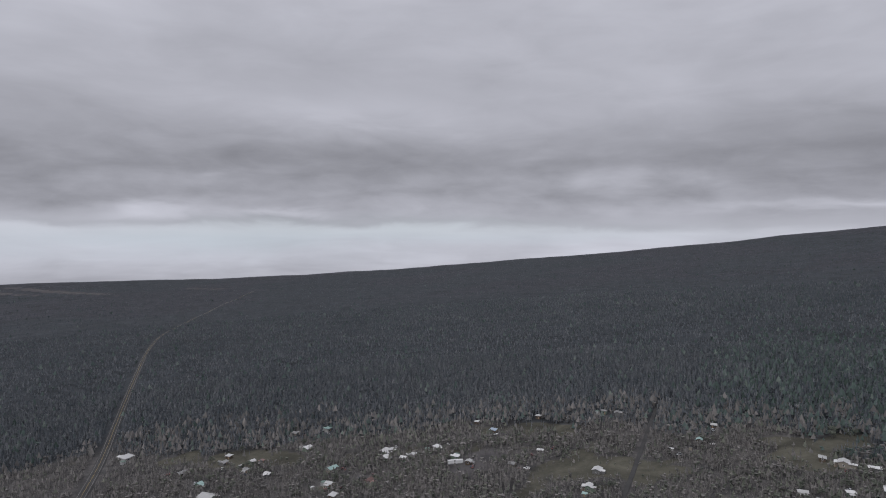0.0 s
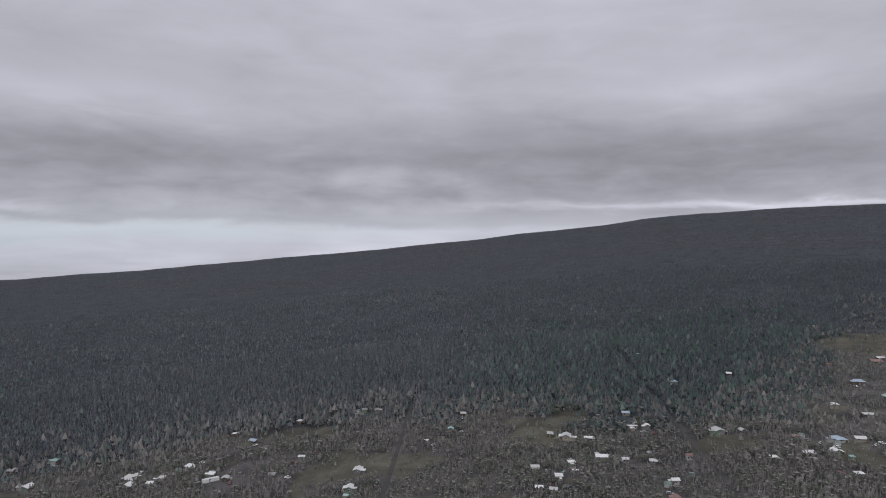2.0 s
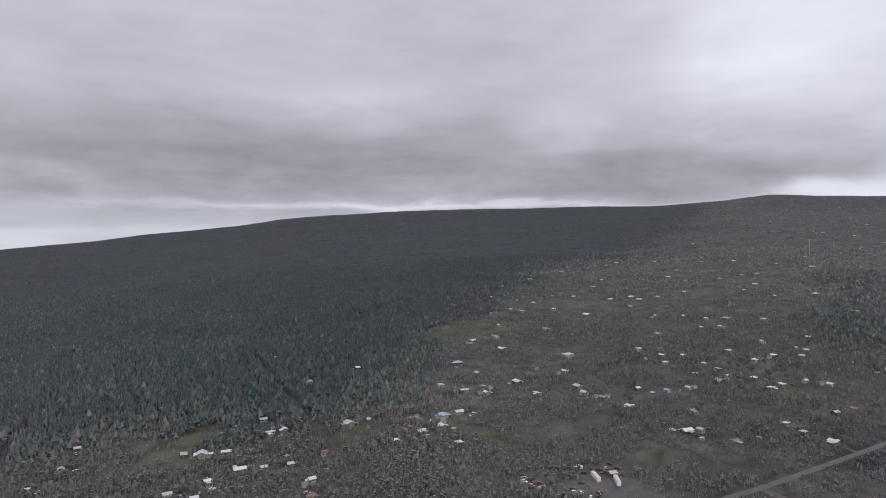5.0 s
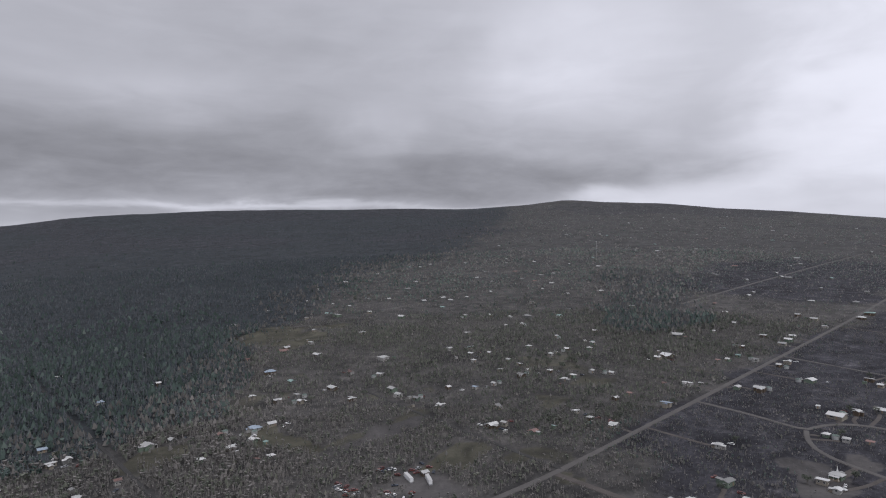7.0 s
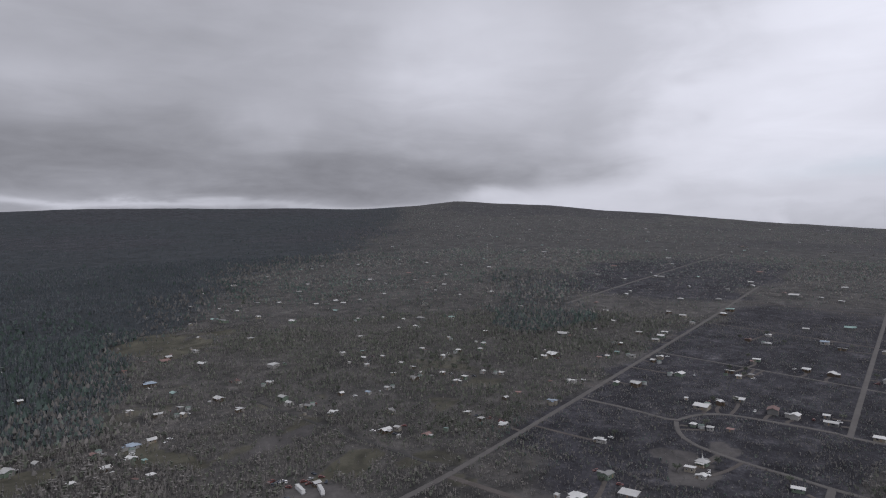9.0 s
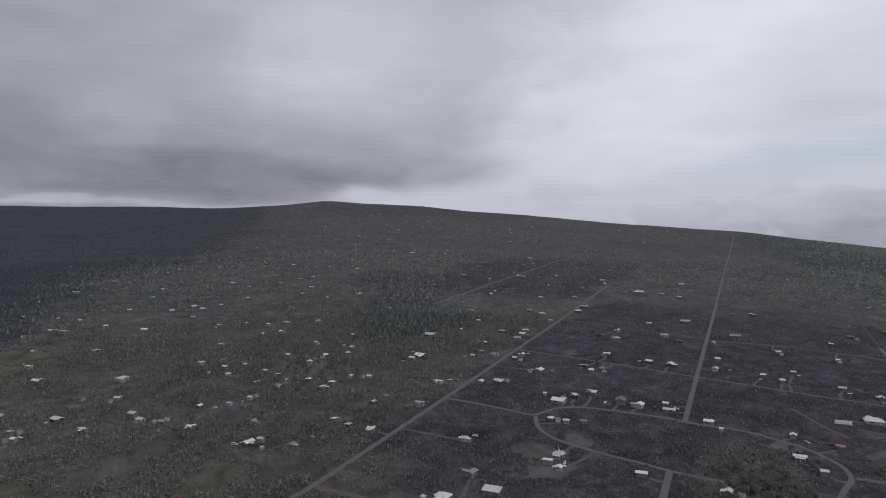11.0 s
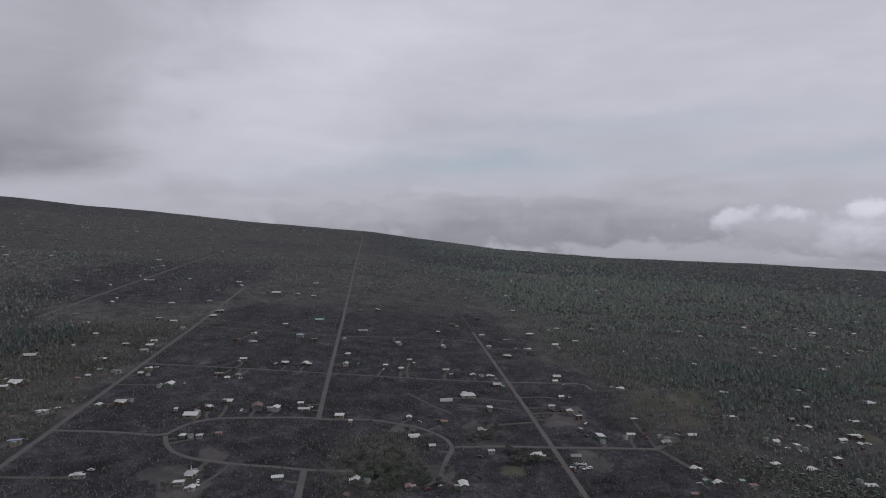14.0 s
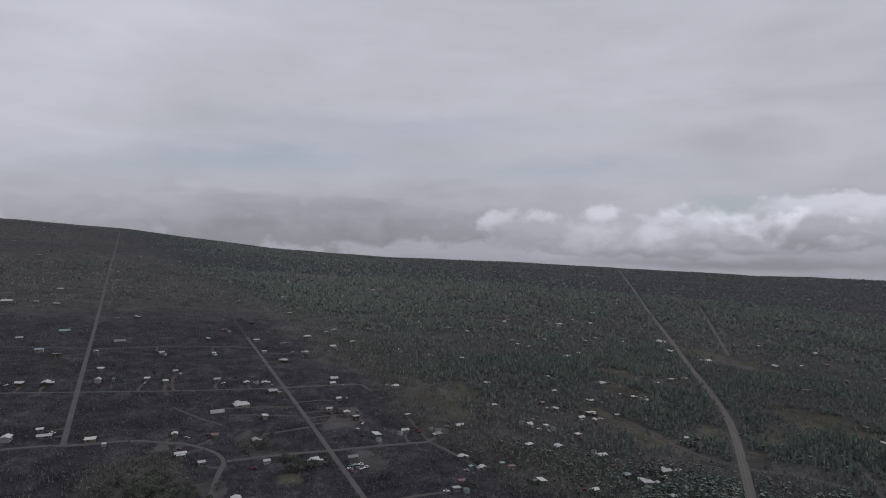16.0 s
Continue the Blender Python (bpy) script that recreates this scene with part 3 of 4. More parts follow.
# ---- houses ----
LOTS_A = [(25, 418, 5, 'w'), (34, 414, 5, 'g'), (106, 394, 6, 'r'), (355, 167, 10, 'w'), (376, 143, 12, 'w'), (403, 21, 7, 'w'), (-385, 355, 5, 't'), (-357, 337, 14, 'g'), (-348, 390, 6, 'w'), (-284, 384, 6, 'w'), (-304, 414, 10, 't'), (-267, 365, 7, 'w'), (-260, 399, 8, 'r'), (-276, 449, 8, 'w'), (-259, 450, 5, 'w'), (-257, 461, 8, 'w'), (-218, 463, 6, 'w'), (-204, 456, 5, 'g'), (-169, 459, 5, 'g'), (-158, 495, 5, 'w'), (-103, 428, 7, 'w'), (-105, 462, 8, 'w'), (-62, 520, 5, 'w'), (24, 453, 6, 'g')]
LOTS_B = [(40, 524, 7, 'g'), (39, 433, 5, 'w'), (52, 515, 9, 'w'), (50, 458, 5, 'w'), (69, 509, 8, 'w'), (72, 466, 9, 'w'), (88, 461, 5, 'w'), (106, 456, 5, 'w'), (112, 420, 5, 'w'), (132, 461, 5, 'r'), (168, 512, 10, 'g'), (186, 454, 5, 'w'), (217, 492, 5, 'r'), (211, 460, 8, 'w'), (230, 461, 7, 'w'), (224, 421, 5, 'w'), (279, 315, 5, 'w'), (373, 341, 10, 'w'), (381, 335, 5, 'g'), (383, 307, 7, 'r'), (440, 309, 5, 'w'), (434, 291, 5, 'g'), (434, 269, 7, 'w'), (446, 193, 6, 'w')]
LOTS_C = [(393, 164, 9, 'g'), (433, 124, 7, 'w'), (515, 146, 5, 'w'), (447, 120, 8, 'w'), (426, 114, 5, 'w'), (514, 133, 5, 'w'), (440, 62, 8, 'w'), (434, 9, 6, 'w'), (425, -26, 6, 'r'), (515, -34, 9, 'w'), (493, -47, 5, 'w'), (427, -63, 10, 'w'), (530, -91, 8, 'g'), (486, -92, 5, 'w'), (476, -126, 8, 'w'), (474, -155, 8, 'g'), (401, -208, 5, 'w'), (452, -239, 6, 'w'), (428, -244, 5, 'w'), (422, -266, 5, 'r'), (393, -274, 8, 'w'), (368, -303, 5, 'w'), (381, -344, 5, 't'), (367, -349, 11, 'w')]
LOTS_D = [(378, -380, 9, 'w'), (341, -351, 5, 'w'), (-509, 387, 12, 'w'), (-423, 372, 9, 'g'), (-407, 402, 7, 'g'), (-416, 417, 5, 'w'), (-373, 393, 5, 'g'), (-384, 411, 5, 'w'), (-403, 491, 6, 'g'), (-360, 454, 9, 'w'), (-378, 509, 7, 't'), (-282, 463, 12, 'w'), (-245, 482, 7, 'w'), (-243, 564, 5, 'w'), (-217, 541, 7, 'b'), (-191, 593, 5, 'w'), (-134, 621, 5, 'g'), (-121, 617, 7, 'g'), (-43, 547, 5, 't'), (-35, 594, 5, 'g'), (109, 571, 7, 'b'), (107, 533, 8, 'w'), (118, 531, 6, 'w'), (186, 511, 6, 'g')]
LOTS_E = [(280, 564, 6, 'w'), (243, 485, 10, 'b'), (257, 483, 8, 'w'), (291, 536, 9, 'w'), (312, 536, 5, 'g'), (303, 515, 5, 'w'), (347, 529, 12, 'w'), (340, 486, 8, 'w'), (381, 478, 9, 'g'), (375, 461, 7, 'w'), (378, 439, 7, 'g'), (379, 408, 6, 'w'), (420, 442, 5, 'w'), (436, 421, 5, 'b'), (456, 415, 5, 'w'), (408, 368, 5, 'g'), (494, 413, 8, 'g'), (523, 400, 5, 'w'), (507, 371, 8, 'w'), (522, 371, 6, 'w'), (548, 367, 5, 'w'), (555, 348, 5, 'w'), (490, 303, 5, 'w'), (502, 262, 9, 'b')]
LOTS_F = [(568, 276, 9, 'w'), (585, 238, 8, 'w'), (592, 221, 10, 'w'), (561, 152, 13, 'w'), (579, 143, 7, 'w'), (597, 131, 9, 'w'), (583, 102, 13, 'r'), (578, 85, 9, 'w'), (593, 65, 5, 'w'), (577, 60, 11, 'w'), (560, 28, 8, 'w'), (558, -32, 5, 'w'), (549, -62, 6, 'r'), (625, -93, 15, 'w'), (586, -108, 7, 'w'), (595, -169, 6, 'w'), (625, -187, 5, 'w'), (581, -182, 5, 'w'), (564, -186, 5, 'w'), (516, -189, 10, 'w'), (521, -217, 7, 'w'), (559, -235, 5, 'w'), (505, -242, 7, 'g'), (519, -270, 8, 'w')]
LOTS_G = [(565, -332, 7, 'w'), (504, -335, 6, 'w'), (459, -306, 7, 'w'), (495, -348, 5, 'w'), (448, -329, 7, 'w'), (466, -362, 5, 'w'), (506, -396, 7, 'w'), (497, -407, 5, 'w'), (420, -351, 9, 'w'), (430, -456, 5, 'w'), (176, 669, 8, 'b'), (236, 688, 5, 'w'), (337, 635, 11, 'b'), (332, 582, 8, 't'), (410, 660, 12, 'w'), (391, 562, 7, 'r'), (406, 531, 7, 'w'), (450, 583, 13, 'w'), (526, 552, 6, 'w'), (547, 538, 6, 't'), (524, 514, 7, 'w'), (506, 492, 5, 'w'), (542, 501, 5, 'w'), (495, 443, 5, 'w')]
LOTS_H = [(529, 461, 5, 'w'), (524, 441, 5, 'w'), (511, 419, 5, 'w'), (592, 484, 6, 'w'), (576, 440, 5, 'w'), (608, 441, 6, 'w'), (623, 421, 6, 'w'), (634, 342, 8, 'w'), (649, 339, 13, 'w'), (673, 284, 5, 'w'), (694, 282, 5, 't'), (689, 262, 6, 'g'), (683, 237, 5, 'w'), (699, 234, 6, 'w'), (648, 198, 11, 'w'), (684, 160, 8, 'w'), (670, 148, 5, 'w'), (682, 140, 6, 'g'), (747, 148, 8, 'w'), (733, 99, 8, 'w'), (731, 77, 12, 'w'), (729, 32, 8, 'w'), (778, 32, 7, 'w'), (729, -13, 5, 'w')]
LOTS_I = [(715, -30, 7, 'w'), (753, -41, 5, 'w'), (713, -80, 7, 'g'), (700, -109, 6, 'w'), (697, -126, 7, 'w'), (665, -129, 9, 'g'), (681, -196, 6, 'w'), (700, -203, 9, 'w'), (656, -261, 8, 'w'), (687, -333, 7, 'g'), (641, -366, 7, 'w'), (556, -384, 5, 'g'), (593, -425, 6, 'g'), (535, -388, 7, 'w'), (552, -444, 7, 'w'), (516, -416, 10, 'w'), (503, -438, 5, 'w'), (551, -503, 6, 'w'), (536, -506, 5, 'w'), (396, -663, 6, 'r'), (361, -633, 5, 'w'), (168, 812, 7, 'w'), (264, 826, 5, 'w'), (344, 707, 5, 'r')]
LOTS_J = [(392, 710, 13, 'r'), (406, 726, 8, 'w'), (440, 723, 10, 'w'), (519, 719, 11, 'w'), (600, 595, 7, 'w'), (668, 587, 5, 'w'), (689, 577, 5, 'w'), (653, 491, 5, 'w'), (649, 434, 6, 'w'), (706, 469, 6, 'w'), (744, 376, 15, 'g'), (792, 354, 5, 'w'), (737, 296, 6, 'w'), (803, 297, 8, 'w'), (777, 267, 9, 'g'), (802, 269, 9, 'w'), (824, 272, 8, 'w'), (842, 176, 8, 'r'), (832, 153, 8, 'w'), (880, 161, 6, 'w'), (873, 100, 10, 'b'), (850, 80, 9, 'w'), (858, 41, 6, 'w'), (846, -30, 6, 'w')]
LOTS_K = [(836, -89, 7, 'w'), (843, -151, 6, 'w'), (794, -166, 10, 'w'), (836, -204, 9, 'w'), (829, -332, 5, 'w'), (791, -357, 10, 'r'), (765, -397, 6, 'w'), (707, -425, 5, 'w'), (650, -456, 5, 'w'), (606, -506, 10, 'w'), (591, -574, 5, 'w'), (602, -609, 8, 'w'), (603, -631, 10, 'r'), (485, 789, 5, 'w'), (623, 762, 11, 'w'), (685, 685, 5, 'w'), (712, 658, 5, 'w'), (719, 625, 5, 'w'), (759, 566, 9, 't'), (922, 394, 8, 'w'), (961, 312, 7, 'g'), (944, 286, 11, 'w'), (904, 262, 6, 'w'), (987, 85, 14, 't')]
LOTS_L = [(922, -90, 8, 'w'), (990, -118, 8, 'r'), (913, -152, 8, 'w'), (937, -229, 11, 'w'), (969, -266, 7, 'w'), (866, -247, 9, 'w'), (831, -527, 7, 'w'), (756, -584, 6, 'w'), (672, -747, 13, 'w'), (429, 925, 7, 'g'), (518, 995, 5, 'w'), (531, 886, 6, 'w'), (570, 888, 11, 't'), (570, 860, 15, 'w'), (632, 917, 6, 'w'), (617, 838, 7, 'w'), (717, 770, 9, 't'), (773, 809, 11, 'w'), (832, 675, 10, 'w'), (888, 523, 8, 'g'), (995, 244, 11, 'w'), (1033, 244, 13, 't'), (1093, 0, 9, 'w'), (1051, -165, 9, 'r')]
LOTS_M = [(988, -341, 7, 'w'), (951, -387, 5, 'r'), (1044, -453, 7, 'w'), (858, -592, 5, 'w'), (875, -655, 6, 'w'), (839, -659, 6, 'w'), (854, -692, 6, 'w'), (823, -722, 5, 'w'), (809, -791, 21, 'w'), (743, -748, 12, 'w'), (716, -776, 7, 'r'), (624, -831, 11, 'w'), (617, 1028, 5, 'w'), (628, 959, 5, 'w'), (697, 951, 10, 'w'), (789, 946, 11, 'w'), (782, 842, 13, 'w'), (813, 810, 6, 'w'), (881, 816, 7, 'w'), (950, 746, 5, 'w'), (1081, 426, 10, 'w'), (1090, 335, 10, 'w'), (1239, 189, 18, 'w'), (1211, 117, 12, 'w')]
LOTS_N = [(1157, -248, 8, 'w'), (1026, -621, 12, 'w'), (675, -986, 14, 'w'), (710, 1141, 6, 'w'), (895, 1049, 8, 'w'), (983, 905, 6, 'w'), (987, 830, 6, 'w'), (1263, 502, 9, 'w'), (1238, 366, 7, 'w'), (1316, 273, 16, 'w'), (1286, -178, 6, 'w'), (1162, -505, 6, 'w'), (1136, -606, 6, 'w'), (1035, -780, 6, 'w'), (778, -1014, 6, 'w'), (805, 1183, 14, 'w'), (1137, 866, 8, 'w'), (1401, 497, 8, 'w'), (1343, 468, 13, 'w'), (1356, -605, 11, 'w'), (1243, -771, 13, 'w'), (1236, -813, 9, 'w'), (1144, -885, 8, 'w'), (881, -1176, 8, 'w')]
LOTS_O = [(935, 1243, 14, 'w'), (1460, -422, 8, 'w'), (1438, -602, 8, 'w'), (1381, -784, 9, 'w'), (1083, 1253, 9, 'w'), (1544, 519, 9, 'w'), (1598, 514, 11, 'w'), (1629, -69, 9, 'w'), (1558, -544, 10, 'w'), (1479, -775, 8, 'w'), (1056, -1277, 11, 'w'), (1759, -471, 10, 'w'), (1471, -1086, 18, 'w'), (1087, -1394, 10, 'r'), (1659, 904, 17, 'w')]
LOT_BLOCKS = [LOTS_A, LOTS_B, LOTS_C, LOTS_D, LOTS_E, LOTS_F, LOTS_G, LOTS_H, LOTS_I, LOTS_J, LOTS_K, LOTS_L, LOTS_M, LOTS_N, LOTS_O]


def box(x0, x1, y0, y1, z0, z1):
    v = [(x, y, z) for z in (z0, z1) for x, y in ((x0, y0), (x1, y0), (x1, y1), (x0, y1))]
    return v, [(3, 2, 1, 0), (4, 5, 6, 7), (0, 1, 5, 4), (1, 2, 6, 5), (2, 3, 7, 6), (3, 0, 4, 7)]


def part(name, shape, mat, parent, label=""):
    ob = mesh_object(name, shape[0], shape[1], mat, parent)
    return tagged(ob, label) if label else ob


def walls_shape(l, w, h, ridge, style):
    """Outer walls as a shell with gable ends where the roof has them."""
    a, b = l / 2, w / 2
    v = [(-a, -b, -1.5), (a, -b, -1.5), (a, b, -1.5), (-a, b, -1.5), (-a, -b, h), (a, -b, h), (a, b, h), (-a, b, h)]
    f = [(0, 1, 5, 4), (2, 3, 7, 6)]
    if style == "gable":
        v += [(-a, 0, h + ridge), (a, 0, h + ridge)]
        f += [(1, 2, 6, 9, 5), (3, 0, 4, 8, 7)]
    elif style == "shed":
        v[6], v[7] = (a, b, h + ridge), (-a, b, h + ridge)
        f += [(1, 2, 6, 5), (3, 0, 4, 7)]
    else:
        f += [(1, 2, 6, 5), (3, 0, 4, 7)]
    return v, f


def roof_shape(l, w, h, ridge, style, over=0.6, thick=0.14):
    """A roof of real thickness: its top sheet, its underside and its edges."""
    a, b = l / 2 + over, w / 2 + over
    drop = ridge * over / (w / 2)
    if style == "gable":
        top = [(-a, -b, h - drop), (a, -b, h - drop), (a, 0, h + ridge), (-a, 0, h + ridge), (a, b, h - drop), (-a, b, h - drop)]
        sheets = [(0, 1, 2, 3), (3, 2, 4, 5)]
        rim = [0, 1, 2, 4, 5, 3]
    elif style == "shed":
        top = [(-a, -b, h - drop / 2), (a, -b, h - drop / 2), (a, b, h + ridge + drop / 2), (-a, b, h + ridge + drop / 2)]
        sheets, rim = [(0, 1, 2, 3)], [0, 1, 2, 3]
    else:
        c = max(0.3, a - b)
        top = [(-a, -b, h - drop), (a, -b, h - drop), (a, b, h - drop), (-a, b, h - drop), (-c, 0, h + ridge), (c, 0, h + ridge)]
        sheets, rim = [(0, 1, 5, 4), (1, 2, 5), (2, 3, 4, 5), (3, 0, 4)], [0, 1, 2, 3]
    n = len(top)
    v = [(x, y, z + thick) for x, y, z in top] + top
    f = list(sheets) + [tuple(i + n for i in reversed(s)) for s in sheets]
    f += [(rim[i], rim[i] + n, rim[(i + 1) % len(rim)] + n, rim[(i + 1) % len(rim)]) for i in range(len(rim))]
    return v, f


def house(rng, x, y, l, colour, turn=None, detail=True, label="", style=None):
    """A small dwelling: walls, metal roof, windows, door, and a covered porch on some."""
    w = max(4.0, min(l * rng.uniform(0.55, 0.8), 11))
    h = rng.choice((2.3, 2.4, 2.6, 3.2))
    style = style or rng.choice(("gable", "gable", "gable", "hip", "shed"))
    ridge = w * (0.10 if style == "shed" else rng.uniform(0.16, 0.24))
    wall = rng.choice(WALLS)
    ob = new("house")
    words = {"w": "white", "g": "grey", "b": "blue", "t": "green", "r": "rusty red"}[colour]
    tagged(ob, label or f"small {wall.name.split('_')[0]} house with a {words} metal {style} roof", "house", "houses on the slope")
    part("wall", walls_shape(l, w, h, ridge, style), wall, ob)
    part("roof", roof_shape(l, w, h, ridge, style), ROOFS[colour], ob, f"{words} corrugated metal roof")
    a, b = l / 2, w / 2
    if rng.random() < 0.55 and l > 4.6:
        wl, ww, wx, wh = l * rng.uniform(0.35, 0.6), w * rng.uniform(0.45, 0.7), a * rng.uniform(-0.6, 0.6), h - 0.25
        reach = pose(wx, b + wl / 2 - 0.02, 0, 0, 0, 90)
        for name, shape, mat in (("wing_wall", walls_shape(wl, ww, wh, ww * 0.16, "gable"), wall), ("wing_roof", roof_shape(wl, ww, wh, ww * 0.16, "gable", 0.45), ROOFS[rng.choice((colour, colour, "g"))])):
            part(name, ([tuple(reach @ Vector(p)) for p in shape[0]], shape[1]), mat, ob)
    if detail:
        n = max(2, int(l / 3.2))
        for side in (-1, 1):
            for i in range(n):
                cx = -a + (i + 0.5) * l / n
                if side < 0 and i == n // 2:
                    part("door", box(cx - 0.5, cx + 0.5, side * b - 0.05, side * b + 0.05, 0.0, 2.05), M_DOOR, ob)
                    continue
                win = part("window", box(cx - 0.65, cx + 0.65, side * b - 0.06, side * b + 0.06, 0.9, 2.1), M_FRAME, ob)
                part("pane", box(cx - 0.55, cx + 0.55, side * b - 0.08, side * b + 0.08, 1.0, 2.0), M_GLASS, win)
        for side in (-1, 1):
            win = part("window", box(side * a - 0.06, side * a + 0.06, -0.6, 0.6, 0.9, 2.1), M_FRAME, ob)
            part("pane", box(side * a - 0.08, side * a + 0.08, -0.5, 0.5, 1.0, 2.0), M_GLASS, win)
        if rng.random() < 0.6:
            part("porch_deck", box(-a * 0.8, a * 0.8, -b - 2.6, -b - 0.04, -1.2, 0.0), M_DECK, ob)
            part("porch_roof", ([(-a * 0.85, -b - 2.8, h - 0.75), (a * 0.85, -b - 2.8, h - 0.75), (a * 0.85, -b - 0.7, h - 0.42), (-a * 0.85, -b - 0.7, h - 0.42),
                                 (-a * 0.85, -b - 2.8, h - 0.65), (a * 0.85, -b - 2.8, h - 0.65), (a * 0.85, -b - 0.7, h - 0.32), (-a * 0.85, -b - 0.7, h - 0.32)], box(0, 1, 0, 1, 0, 1)[1]), ROOFS[colour], ob)
            for k in (-0.8, 0, 0.8):
                part("porch_post", box(a * k - 0.07, a * k + 0.07, -b - 2.6, -b - 2.46, 0.0, h - 0.73), M_FRAME, ob)
    else:
        for side in (-1, 1):
            part("window", box(-a * 0.55, -a * 0.1, side * b - 0.06, side * b + 0.06, 0.9, 2.1), M_GLASS, ob)
            part("door", box(a * 0.2, a * 0.2 + 1.0, side * b - 0.05, side * b + 0.05, 0.0, 2.05), M_DOOR, ob)
    turn = turn if turn is not None else rng.choice((0, 90, 90, 180, 270)) + rng.uniform(-9, 9)
    ob.matrix_world = pose(x, y, float(ground(x, y)) + 0.25, 0, 0, turn)
    mark(x, y, max(l * 0.42, 3.0))
    if float(wood_share(np.array([x]), np.array([y]))[0]) > 0.3:
        d = math.hypot(x, y)
        for back in (6, 11, 16):
            mark(x - x / d * back, y - y / d * back, 4.5)
    return ob


def ring(n, r, z):
    return [(r * math.cos(2 * math.pi * i / n), r * math.sin(2 * math.pi * i / n), z) for i in range(n)]


def lathe(profile, n=14):
    """A turned shape through (radius, height) pairs."""
    v = [p for r, z in profile for p in ring(n, r, z)]
    f = [(k * n + i, k * n + (i + 1) % n, (k + 1) * n + (i + 1) % n, (k + 1) * n + i) for k in range(len(profile) - 1) for i in range(n)]
    f += [tuple(reversed(range(n))), tuple((len(profile) - 1) * n + i for i in range(n))]
    return v, f


def water_tank():
    ob = tagged(new("water_tank"), "round galvanised rainwater tank with a dark cover", "water tank", "water tanks")
    part("tank_wall", lathe([(2.4, -1.2), (2.4, 1.1), (2.46, 1.15), (2.4, 1.2), (2.4, 2.2)]), M_TANK, ob)
    part("tank_cover", lathe([(2.5, 2.2), (2.5, 2.3), (1.4, 2.62), (0.2, 2.75)]), M_TANK_TOP, ob)
    return ob


def vehicle(paint, kind):
    names = {"white_car_paint": "white", "red_car_paint": "red", "silver_car_paint": "silver", "dark_car_paint": "dark"}
    ob = tagged(new(kind), f"{names[paint.name]} parked {kind.replace('_', ' ')} on a cinder yard", "vehicle", "parked vehicles")
    side = [(-2.3, 0.45), (2.2, 0.45), (2.3, 0.85), (1.0, 1.0), (-2.3, 1.05)]
    v = [(x, y, z) for y in (-0.88, 0.88) for x, z in side]
    part("body", (v, [(4, 3, 2, 1, 0), (5, 6, 7, 8, 9)] + [(i, (i + 1) % 5, (i + 1) % 5 + 5, i + 5) for i in range(5)]), paint, ob)
    back = -0.3 if kind == "pickup_truck" else -1.9
    cab = [(back, 1.0), (1.0, 0.98), (0.45, 1.5), (back + 0.25, 1.55)]
    v = [(x, y * (0.8 if z > 1.2 else 0.84), z) for y in (-1, 1) for x, z in cab]
    part("cabin", (v, [(3, 2, 1, 0), (4, 5, 6, 7)] + [(i, (i + 1) % 4, (i + 1) % 4 + 4, i + 4) for i in range(4)]), M_GLASS, ob)
    part("cabin_roof", box(back + 0.25, 0.45, -0.7, 0.7, 1.53, 1.6), paint, ob)
    for wx in (-1.4, 1.4):
        for wy in (-0.8, 0.8):
            v, f = lathe([(0.34, -0.12), (0.36, 0.0), (0.34, 0.12)], 10)
            part("wheel", ([(wx + p[0], wy + p[2], 0.36 + p[1]) for p in v], f), M_TYRE, ob)
    return ob


def container():
    ob = tagged(new("shipping_container"), "white corrugated steel shipping container on cinders", "container", "storage containers")
    n = 24
    v, f = [], []
    for s in (-1, 1):
        o = len(v)
        for i in range(n + 1):
            x = -6.05 + 12.1 * i / n
            y = s * (1.22 - (0.05 if i % 2 else 0))
            v += [(x, y, 0.15), (x, y, 2.55)]
        f += [(o + 2 * i, o + 2 * i + 2, o + 2 * i + 3, o + 2 * i + 1)[::s] for i in range(n)]
    part("side_wall", (v, f), CAR_PAINT[0], ob)
    part("top", box(-6.08, 6.08, -1.24, 1.24, 2.55, 2.62), ROOFS["w"], ob)
    part("floor_frame", box(-6.08, 6.08, -1.2, 1.2, -0.9, 0.15), M_STEEL, ob)
    for s in (-1, 1):
        part("end_door", box(6.0 * s - 0.05, 6.0 * s + 0.05, -1.2, 1.2, 0.15, 2.55), CAR_PAINT[0], ob)
    return ob


rng = random.Random(11)
lots = [row for block in LOT_BLOCKS for row in block]
homes = []
lots.sort(key=lambda row: math.hypot(row[0], row[1]))
far_shapes = {c: [] for c in ROOFS}
far_walls = []


def far_house(rng, x, y, l, colour):
    """The shell and roof of a distant dwelling, for the joined meshes."""
    w, h = max(4.5, min(l * rng.uniform(0.55, 0.8), 11)), rng.uniform(2.4, 3.2)
    style = rng.choice(("gable", "gable", "hip", "shed"))
    ridge = w * (0.10 if style == "shed" else 0.2)
    m = pose(x, y, float(ground(x, y)) + 0.4, 0, 0, rng.choice((0, 90)) + rng.uniform(-10, 10))
    for shape, store in ((walls_shape(l, w, h, ridge, style), far_walls), (roof_shape(l, w, h, ridge, style, 0.7), far_shapes[colour])):
        store.append(([tuple(m @ Vector(p)) for p in shape[0]], shape[1]))
    mark(x, y, max(l * 0.5, 5.0) + 2.0)


for k, (x, y, l, colour) in enumerate(lots):
    l *= 0.88
    d = math.hypot(x, y)
    if k < 295:
        homes.append((x, y, l, house(rng, x, y, l, colour, detail=d < 560)))
    else:
        far_house(rng, x, y, l, colour)

